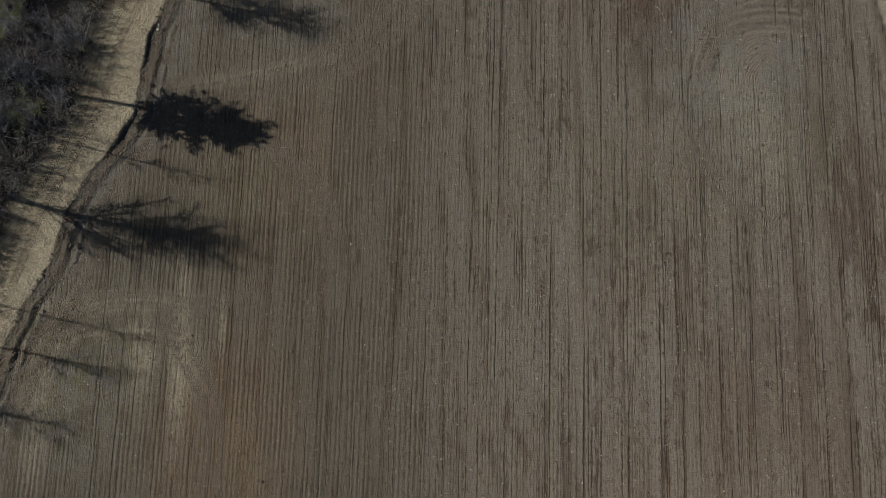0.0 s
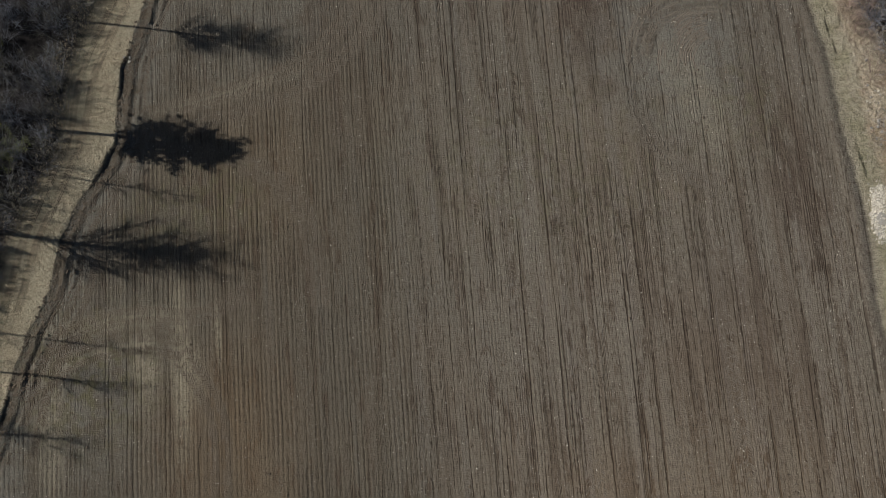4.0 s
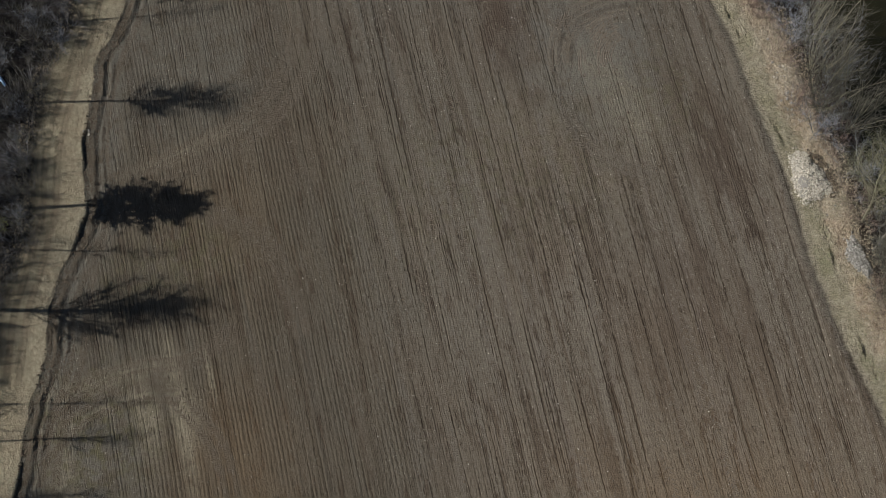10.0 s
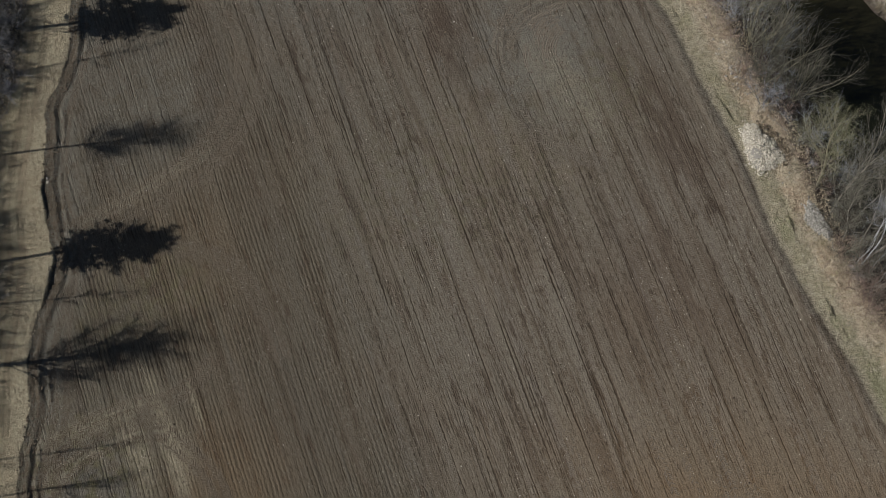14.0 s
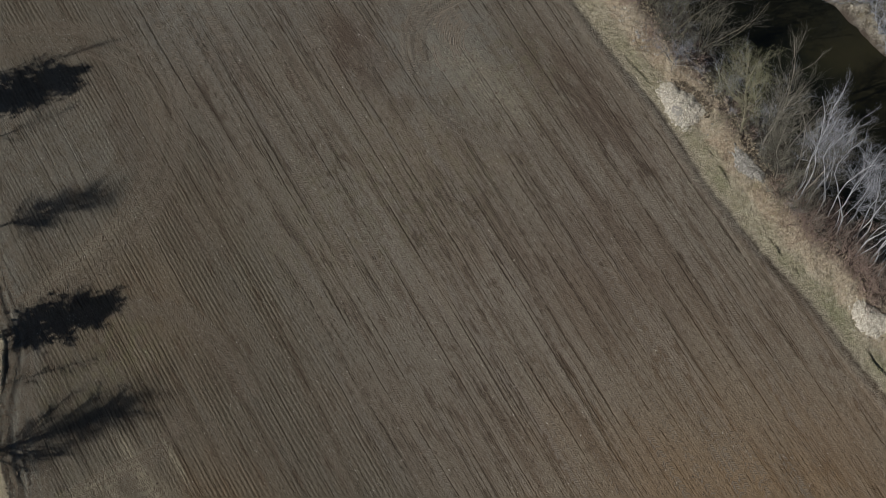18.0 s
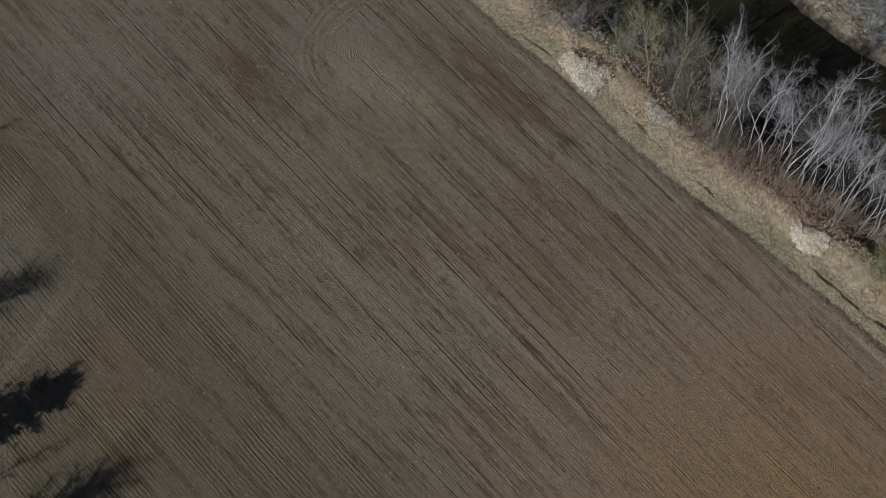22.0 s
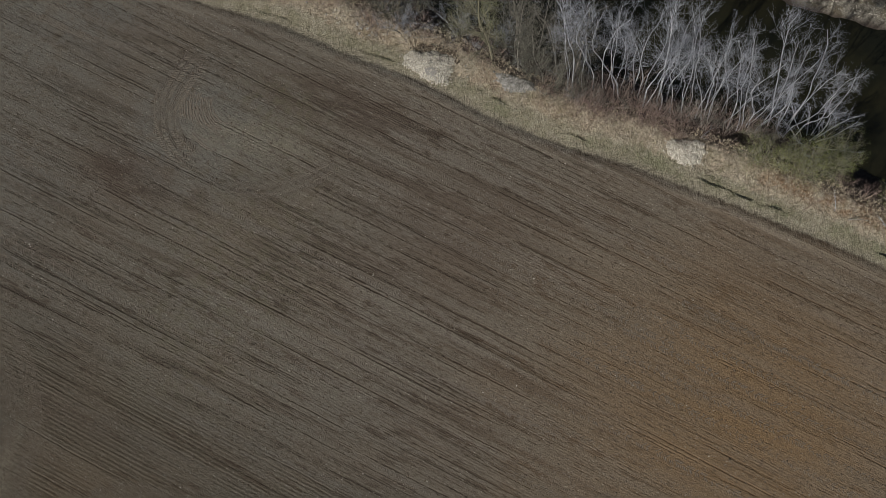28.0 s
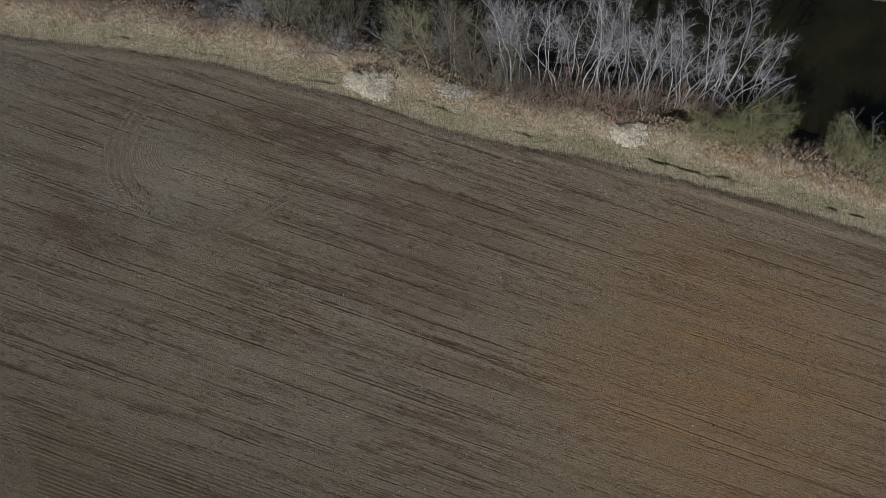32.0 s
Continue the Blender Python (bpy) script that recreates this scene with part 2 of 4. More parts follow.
def pressed_soil():
    g = Graph("pressed_soil")
    p = g.place()
    x = g.node("SeparateXYZ", Vector=p).outputs[0]
    tone = g.mix(g.span(x, -11.0, 3.0), (0.128, 0.104, 0.080), (0.176, 0.152, 0.124))
    tone = g.mix(g.span(g.noise(p, 5.5, 5, 0.7), 0.35, 0.68), g.mix(0.4, tone, (0.03, 0.022, 0.015)), tone)
    return g.done(tone, 0.95, g.bump(g.noise(p, 18.0, 3), 0.8, 0.03), 0.1)


SOIL = ground_material()
TRACK_SOIL = pressed_soil()
WHITE_BARK = bark("pale_grey_bark", (0.19, 0.20, 0.22), (0.54, 0.56, 0.60))
LILAC_BARK = bark("lilac_grey_twigs", (0.17, 0.18, 0.21), (0.40, 0.42, 0.47))
GREY_BARK = bark("grey_twigs", (0.13, 0.12, 0.105), (0.33, 0.31, 0.275))
DARK_BARK = bark("dark_twigs", (0.062, 0.062, 0.068), (0.262, 0.264, 0.285))
DUSKY_BARK = bark("dusky_twigs", (0.07, 0.068, 0.057), (0.205, 0.195, 0.16))
RED_BARK = bark("red_brown_stems", (0.17, 0.125, 0.108), (0.37, 0.285, 0.25))
OLIVE_BARK = bark("olive_stems", (0.15, 0.14, 0.10), (0.30, 0.28, 0.21))
YOUNG_LEAF = leafy("young_leaves", (0.135, 0.155, 0.06), (0.27, 0.275, 0.11))
BUD_LEAF = leafy("opening_buds", (0.105, 0.112, 0.062), (0.19, 0.195, 0.11))
NEEDLES = leafy("pine_needles", (0.02, 0.035, 0.018), (0.045, 0.07, 0.03))
STRAW = leafy("dry_grass", (0.34, 0.285, 0.205), (0.60, 0.525, 0.40))
STALK = leafy("dead_stalks", (0.10, 0.078, 0.062), (0.56, 0.52, 0.45))
OLIVE_GRASS = leafy("olive_grass", (0.30, 0.275, 0.205), (0.50, 0.455, 0.35))
GREEN_GRASS = leafy("green_grass", (0.13, 0.15, 0.06), (0.24, 0.24, 0.11))
LIME_STONE = stone_material("pale_limestone", (0.29, 0.27, 0.225), (0.68, 0.645, 0.57))
GREY_STONE = stone_material("grey_field_stone", (0.18, 0.175, 0.165), (0.42, 0.41, 0.39))
CLOD = stone_material("soil_clods", (0.05, 0.037, 0.026), (0.13, 0.10, 0.072))
WATER = water_material()


# ---------------------------------------------------------------- mesh helpers
def mesh_of(name, verts, faces, material, smooth=False):
    me = bpy.data.meshes.new(name)
    me.from_pydata([tuple(v) for v in verts], [], faces)
    me.materials.append(material)
    if smooth:
        me.polygons.foreach_set("use_smooth", [True] * len(me.polygons))
    me.update()
    return me


def part(name, bm, material, parent, label=""):
    """Links a mesh, or a bmesh, as one object under a thing or part."""
    if isinstance(bm, bmesh.types.BMesh):
        me = bpy.data.meshes.new(name)
        bm.to_mesh(me)
        bm.free()
        me.materials.append(material)
    else:
        me = bm
    ob = new(name, me)
    ob.parent = parent
    return tagged(ob, label)


def line(points):
    """A function x(y) through the given points, smooth enough for a field's edge."""
    pts = sorted((y, x) for x, y in points)
    ys, xs = np.array([p[0] for p in pts]), np.array([p[1] for p in pts])

    def at(y):
        y = np.asarray(y, float)
        mid = np.interp(y, ys, xs)
        lo = xs[0] + (y - ys[0]) * (xs[1] - xs[0]) / (ys[1] - ys[0])
        hi = xs[-1] + (y - ys[-1]) * (xs[-1] - xs[-2]) / (ys[-1] - ys[-2])
        return np.where(y < ys[0], lo, np.where(y > ys[-1], hi, mid))

    return at


# ---------------------------------------------------------------- wheel tracks, as planned on the ground
def curve_through(ctrl, step=0.2):
    """Even steps along a smooth curve through a few points."""
    c = [np.array(p, float) for p in ctrl]
    c = [2 * c[0] - c[1]] + c + [2 * c[-1] - c[-2]]
    pts = []
    for a, b, d, e in zip(c, c[1:], c[2:], c[3:]):
        for t in np.linspace(0, 1, 24, endpoint=False):
            pts.append(0.5 * (2 * b + (d - a) * t + (2 * a - 5 * b + 4 * d - e) * t * t + (3 * b - a - 3 * d + e) * t ** 3))
    pts = np.array(pts + [c[-2]])
    run = np.r_[0, np.cumsum(np.linalg.norm(np.diff(pts, axis=0), axis=1))]
    at = np.arange(0, run[-1], step)
    return np.stack([np.interp(at, run, pts[:, 0]), np.interp(at, run, pts[:, 1])], 1)


TRACKS = [
    ([(28.6, 48.2), (26.5, 48.4), (24.3, 48.35), (22.0, 47.6), (20.4, 46.3), (19.4, 44.5), (19.1, 42.6)], (-0.32, 0.32), 0.09),
    ([(28.4, 46.6), (26.3, 46.9), (23.8, 46.8), (22.1, 46.1), (20.9, 44.7), (20.4, 43.1)], (-0.12, 0.30), 0.08),
    ([(19.0, 38.2), (19.9, 35.4), (21.8, 33.0), (24.6, 30.8)], (-0.4, 0.4), 0.075),
    ([(-16.0, 66.0), (-9.6, 63.5), (-4.6, 60.0), (-2.0, 55.0), (-3.4, 49.5), (-7.6, 45.3), (-13.5, 42.9), (-21.5, 41.2)], (-1.9, -1.2, 0.0, 0.8), 0.05),
    ([(-21.5, 38.6), (-15.0, 37.2), (-11.4, 35.2), (-9.3, 32.6), (-8.5, 28.5), (-8.3, 24.0)], (-0.5, 0.4), 0.05),
    ([(-31.8, 19.2), (-29.0, 21.3), (-26.0, 22.5), (-22.3, 22.8), (-19.0, 22.1)], (-0.7, 0.0, 1.0), 0.05),
    ([(-29.5, 22.8), (-25.5, 24.4), (-21.8, 24.6), (-17.6, 24.2), (-13.5, 26.0)], (-0.4, 0.4), 0.05),
    ([(-19.6, 21.5), (-18.2, 19.3), (-17.0, 17.0), (-16.5, 13.5), (-16.8, 9.0)], (-0.5, 0.5), 0.05),
    ([(-32.2, 17.0), (-30.4, 22.2), (-28.2, 26.4), (-27.2, 31.0), (-24.8, 35.4), (-22.6, 39.5), (-22.0, 45.5), (-19.8, 52.0), (-16.2, 58.0)], (-0.6, 0.6), 0.05),
    ([(-31.0, 14.0), (-29.4, 20.0), (-26.6, 26.5), (-24.6, 33.0), (-21.0, 41.0)], (0.0,), 0.05),
    ([(-32.6, 26.0), (-30.8, 32.0), (-27.6, 39.0), (-26.0, 46.0), (-22.4, 54.0), (-19.0, 62.0)], (-0.5, 0.6), 0.05),
    ([(31.2, 63.0), (31.9, 55.0), (33.0, 47.0), (33.8, 38.0)], (-0.9, 0.9), 0.028),
    ([(26.6, 64.0), (27.3, 56.0), (29.6, 50.0)], (-0.9, 0.9), 0.028),
]
LANES = [(5.0, 22, 60), (10.1, 2, 52), (15.0, 14, 38), (19.4, -24, 12), (0.6, 26, 62), (24.2, -4, 26), (2.7, 6, 40), (7.4, -8, 33), (12.4, 28, 58),
         (17.1, 8, 30), (21.8, 10, 36), (26.6, 14, 44), (29.0, -2, 30), (31.4, 2, 25), (12.9, -22, 10), (7.6, -26, -4), (23.4, -26, 2), (28.2, -26, -3), (3.4, 44, 66), (9.0, 40, 66)]


def wheel_marks(gx, gy):
    """Where the field is pressed flat by wheels, 0 to 1, for arrays of places."""
    cell = 0.25
    hit = np.zeros((440, 360))
    for ctrl, offs, _ in TRACKS:
        mid = curve_through(ctrl)
        way = np.gradient(mid, axis=0)
        way /= np.linalg.norm(way, axis=1, keepdims=True)
        side = np.stack([way[:, 1], -way[:, 0]], 1)
        for off in offs:
            for w in (-0.2, 0.0, 0.2):
                p = mid + side * (off + w)
                j, i = ((p[:, 0] + 45) / cell).astype(int), ((p[:, 1] + 35) / cell).astype(int)
                ok = (i >= 0) & (i < 440) & (j >= 0) & (j < 360)
                hit[i[ok], j[ok]] = 1.0
    j, i = ((gx + 45) / cell).astype(int), ((gy + 35) / cell).astype(int)
    ok = (i > 0) & (i < 439) & (j > 0) & (j < 359)
    i, j = np.clip(i, 1, 438), np.clip(j, 1, 358)
    near = hit[i, j] * 0.5 + (hit[i - 1, j] + hit[i + 1, j] + hit[i, j - 1] + hit[i, j + 1]) * 0.125
    return np.where(ok, np.minimum(near * 1.3, 1.0), 0.0)


# ---------------------------------------------------------------- the ground
LEFT = line([(-15.6, 63.7), (-17.8, 57.4), (-21.2, 52.6), (-23.5, 45.5), (-24.1, 39.3), (-26.2, 35.5), (-28.7, 31.2),
             (-29.5, 27.6), (-31.7, 23.2), (-32.8, 19.5), (-34.2, 15.0)])
RIGHT = line([(31.6, 63.0), (33.6, 52.3), (35.3, 42.0), (35.5, 34.0), (36.0, 28.0), (35.6, 20.0), (36.1, 12.0), (37.0, 6.5),
              (37.6, -3.0), (38.2, -14.0), (38.1, -23.0)])
NEAR_SHORE = line([(47.0, 60.0), (46.0, 34.0), (45.6, 24.0), (47.2, 10.0), (48.6, -4.0), (48.8, -12.0), (47.2, -24.0)])
FAR_SHORE = line([(53.0, 44.0), (57.6, 28.0), (58.5, 21.0), (58.9, 14.0), (60.0, 8.0), (60.8, 2.0), (61.0, -3.0), (62.6, -12.0), (65.2, -26.0)])
WATER_Z = -3.0


def smooth(v, a, b):
    t = np.clip((v - a) / (b - a), 0, 1)
    return t * t * (3 - 2 * t)


WAVES = {}


def rough_noise(x, y, scale, octaves=3, seed=0):
    """Sums of turned sine waves: cheap, even relief for arrays."""
    key = (scale, octaves, seed)
    if key not in WAVES:
        rng = np.random.RandomState(seed)
        rows = []
        for o in range(octaves):
            for _ in range(5):
                a, ph, f = rng.uniform(0, 2 * math.pi), rng.uniform(0, 6.3), scale * 2 ** o * rng.uniform(0.7, 1.3)
                rows.append((math.cos(a) * f, math.sin(a) * f, ph, 0.2 / 1.7 ** o))
        WAVES[key] = rows
    return sum(k * np.sin(x * u + y * v + ph) for u, v, ph, k in WAVES[key])


def left_gap(x, y):
    """How far a place lies inside the field from its torn edge by the wood."""
    return x - LEFT(y) + 0.34 * rough_noise(x * 0.3, y, 1.0, 3, 3)


def height_at(x, y):
    x, y = np.asarray(x, float), np.asarray(y, float)
    jag = 0.35 * rough_noise(x, y, 1.1, 3, 3)
    dl, dr = left_gap(x, y), RIGHT(y) - x
    z = 0.035 * rough_noise(x, y, 0.5, 3, 1)
    # the verge by the wood stands a spade's depth over the field, with a trodden furrow along its foot
    z = z + smooth(dl, 0.10, -0.10) * np.clip(0.12 + 0.34 * rough_noise(x * 0.2, y, 0.55, 3, 5), 0.03, 0.42)
    crest = np.clip(0.5 + 1.3 * rough_noise(x * 0.3, y, 0.9, 2, 9), 0, 1)
    z = z - 0.04 * np.exp(-((dl - 0.35) / 0.3) ** 2) + crest * (0.22 * np.exp(-((dl - 0.95) / 0.22) ** 2) + 0.12 * np.exp(-((dl - 1.75) / 0.2) ** 2))
    z = z + smooth(dl, -4, -14) * 0.8
    # the verge by the river: a shallow gully, a hummocky crest, then the bank
    for y0, y1, off in ((-22.0, -15.5, 1.1), (-11.0, 1.5, 1.2), (5.5, 14.0, 1.4), (17.5, 23.5, 1.7), (28.5, 36.0, 0.9), (40.8, 46.5, 0.9), (48.5, 54.5, 1.4), (61.0, 66.5, 0.5)):
        run = smooth(y, y0, y0 + 2.2) * smooth(y, y1, y1 - 2.2)
        cut = dr + off + 0.32 * rough_noise(x * 0.4, y, 0.7, 4, 7)
        deep = run * np.clip(0.13 + 0.30 * rough_noise(x * 0, y, 2.2, 3, 8), 0.02, 0.30)
        z = z + deep * (smooth(cut, -0.12, 0.12) * np.exp(-np.clip(cut, 0, 9) / 0.9) - 0.5 * np.exp(-((cut + 0.16) / 0.13) ** 2))
    z = z + smooth(dr, -0.3, -2.5) * (0.22 + 0.16 * rough_noise(x, y, 0.9, 3, 6) + 0.16 * rough_noise(x, y, 3.2, 3, 16))
    near, far = NEAR_SHORE(y) + jag, FAR_SHORE(y) + jag
    down = smooth(x, RIGHT(y) + 4.4, near + 0.4)
    up = smooth(x, far - 0.8, far + 2.5)
    z = z * (1 - down * (1 - up)) + down * (1 - up) * (WATER_Z - 0.5)
    z = z + up * (WATER_Z + 1.0 + 0.55 * rough_noise(x, y, 0.9, 3, 11) - z)
    return z


def blob(x, y, cx, cy, rx, ry, turn=0.0):
    c, s = math.cos(radians(turn)), math.sin(radians(turn))
    u, v = ((x - cx) * c + (y - cy) * s) / rx, (-(x - cx) * s + (y - cy) * c) / ry
    return np.exp(-(u * u + v * v) ** 1.5)


def build_ground():
    def steps(lo, hi, step, reach):
        mid = list(np.arange(lo, hi, step))
        out_, d = [], step
        while d < reach:
            d *= 1.6
            out_.append(d)
        return np.array([lo - d for d in reversed(out_)] + mid + [mid[-1] + d for d in out_])

    out_x = steps(-46, 72, 0.4, 2400)
    xs = np.r_[out_x[out_x < -46.01], np.arange(-46, -36, 0.5), np.arange(-36, 1.0, 0.09), np.arange(1.0, 33.4, 0.3),
               np.arange(33.4, 43, 0.11), np.arange(43, 57, 0.45), np.arange(57, 66, 0.25), np.arange(66, 72, 0.45), out_x[out_x > 72]]
    ys = steps(-34, 74, 0.32, 2400)
    gx, gy = np.meshgrid(xs, ys)
    gx, gy = gx.ravel(), gy.ravel()
    gz = height_at(gx, gy)
    # narrow furrows beside the wood, trodden flat where wheels have turned; low swells over the rest
    wheels = wheel_marks(gx, gy)
    gap_l, gap_r = left_gap(gx, gy), RIGHT(gy) - gx
    west_part = smooth(gx, 0.5, -3.0) * smooth(gap_l, 0.8, 2.2)
    run = gx - 0.022 * gy + 0.05 * rough_noise(gx * 0.5, gy, 0.5, 3, 21) + 0.02 * rough_noise(gx, gy, 2.5, 2, 22)
    wear = np.clip(0.75 + 0.9 * rough_noise(gx, gy * 0.4, 1.2, 3, 23), 0.25, 1.2) * (1 - 0.85 * wheels)
    wear = wear * (1 - 0.6 * blob(gx, gy, -27.0, 19.5, 5.0, 7.0)) * (1 - 0.5 * blob(gx, gy, -13.0, 52.0, 8.0, 8.0))
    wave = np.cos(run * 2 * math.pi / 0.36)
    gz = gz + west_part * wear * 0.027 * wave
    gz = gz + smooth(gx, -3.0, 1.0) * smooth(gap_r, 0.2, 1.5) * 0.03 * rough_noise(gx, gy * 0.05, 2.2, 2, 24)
    # how much shade to paint along the bottom of each furrow
    trough_shade = west_part * wear * smooth(wave, -0.1, -0.9) * 0.30
    n, m = len(xs), len(ys)
    base = (np.arange(m - 1)[:, None] * n + np.arange(n - 1)[None, :]).ravel()
    quads = np.stack([base, base + 1, base + n + 1, base + n], 1)
    me = bpy.data.meshes.new("ground")
    me.vertices.add(len(gx))
    me.vertices.foreach_set("co", np.stack([gx, gy, gz], 1).astype(np.float32).ravel())
    me.loops.add(quads.size)
    me.loops.foreach_set("vertex_index", quads.astype(np.int32).ravel())
    me.polygons.add(len(quads))
    me.polygons.foreach_set("loop_start", np.arange(0, quads.size, 4, dtype=np.int32))
    me.update(calc_edges=True)
    me.polygons.foreach_set("use_smooth", [True] * len(me.polygons))
    me.materials.append(SOIL)
    dl, dr = left_gap(gx, gy), RIGHT(gy) - gx
    marks = {
        "from_left": np.clip(dl, -30, 30), "from_right": np.clip(dr, -30, 30),
        "furrowed": smooth(gx, 0.5, -3.0),
        "open_field": smooth(gx, -11.0, 13.0) * (1 - 0.65 * smooth(gy, 22.0, 58.0)),
        "bracken": smooth(gy, -2.0, -7.0) * smooth(dr, -2.2, -3.4) + 0.4 * blob(gx, gy, 39.5, 31.0, 2.0, 4.0),
        "pale": np.maximum.reduce([1.0 * blob(gx, gy, -19.4, 20.5, 0.75, 6.5), 0.6 * blob(gx, gy, -18.6, 19.5, 0.9, 2.5), 0.75 * blob(gx, gy, -22.1, 21.0, 1.1, 3.8), 0.8 * blob(gx, gy, -16.4, 22.8, 0.3, 2.2),
                                   0.8 * blob(gx, gy, -25.0, 24.2, 6.0, 0.9, 4), 0.6 * blob(gx, gy, -26.0, 21.8, 6.0, 0.8, 12), 0.6 * blob(gx, gy, -29.5, 16.0, 1.1, 5.0),
                                   0.45 * blob(gx, gy, -15.5, 42.8, 7.0, 0.7, 12), 0.35 * blob(gx, gy, 24.0, 39.0, 2.2, 6.0, 20)]),
        "rust": np.maximum.reduce([np.exp(-(((gx - 20.0) / 15.0) ** 2 + ((gy + 13.0) / 18.0) ** 2)), 0.35 * blob(gx, gy, 8.0, 0.0, 8.0, 7.0),
                                   0.18 * blob(gx, gy, -12.0, 36.0, 5.0, 7.0), 0.35 * blob(gx, gy, -16.0, 14.0, 6.0, 8.0)]),
        "packed": np.maximum.reduce([1.0 * smooth(dl, 5.0, 1.6) * smooth(dl, -0.1, 0.1), 0.8 * blob(gx, gy, 22.5, 44.0, 6.0, 7.0), 0.25 * smooth(dr, 1.6, 0.2),
                                     0.6 * blob(gx, gy, -13.0, 52.0, 9.0, 9.0), 0.75 * blob(gx, gy, -27.0, 19.5, 6.0, 8.0), 0.7 * blob(gx, gy, 32.0, 62.0, 14.0, 9.0), 0.5 * blob(gx, gy, 6.0, 60.0, 10.0, 8.0)]),
        "moist": np.maximum.reduce([blob(gx, gy, 15.5, 47.5, 2.4, 4.6), 0.8 * blob(gx, gy, 16.4, 40.6, 1.3, 1.1), 0.8 * blob(gx, gy, 30.5, 33.5, 3.0, 9.0, 8),
                                    0.5 * blob(gx, gy, -6.0, 48.0, 2.0, 12.0), 0.45 * blob(gx, gy, 24.0, 20.0, 5.0, 9.0)]),
        "green": np.maximum.reduce([0.9 * blob(gx, gy, -27.0, 20.5, 6.0, 6.0), 0.6 * blob(gx, gy, -15.5, 33.5, 4.0, 4.0), 0.5 * blob(gx, gy, -20.0, 33.0, 5.0, 3.0), 0.5 * blob(gx, gy, 28.0, 38.0, 3.0, 5.0), 0.35 * blob(gx, gy, 12.0, 34.0, 14.0, 8.0)]),
        "sward": np.maximum(smooth(dr, -0.2, -0.9) * smooth(dr, -3.4, -2.2) * (1 - 0.8 * smooth(gy, 28.0, 40.0)), 0.25 * smooth(dl, 0, -1)),
        "wheeled": wheels, "furrow_shade": trough_shade,
        "far_bank": smooth(gx, FAR_SHORE(gy) - 0.4, FAR_SHORE(gy) + 0.5),
    }
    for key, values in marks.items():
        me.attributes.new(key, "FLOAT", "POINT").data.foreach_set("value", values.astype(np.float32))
    return tagged(new("ground", me), "brown harrowed field between dry grass verges and a river bank", "field", kind="structure")


ground = build_ground()


def build_river():
    ys = np.arange(-140, 200, 4.0)
    verts, faces = [], []
    for i, y in enumerate(ys):
        verts += [(float(NEAR_SHORE(y)) - 2.0, y, WATER_Z), (float(FAR_SHORE(y)) + 2.0, y, WATER_Z)]
        if i:
            faces.append((2 * i - 2, 2 * i - 1, 2 * i + 1, 2 * i))
    return tagged(new("water", mesh_of("water", verts, faces, WATER)), "dark brown-green still river water below the bank", "river", kind="structure")


build_river()


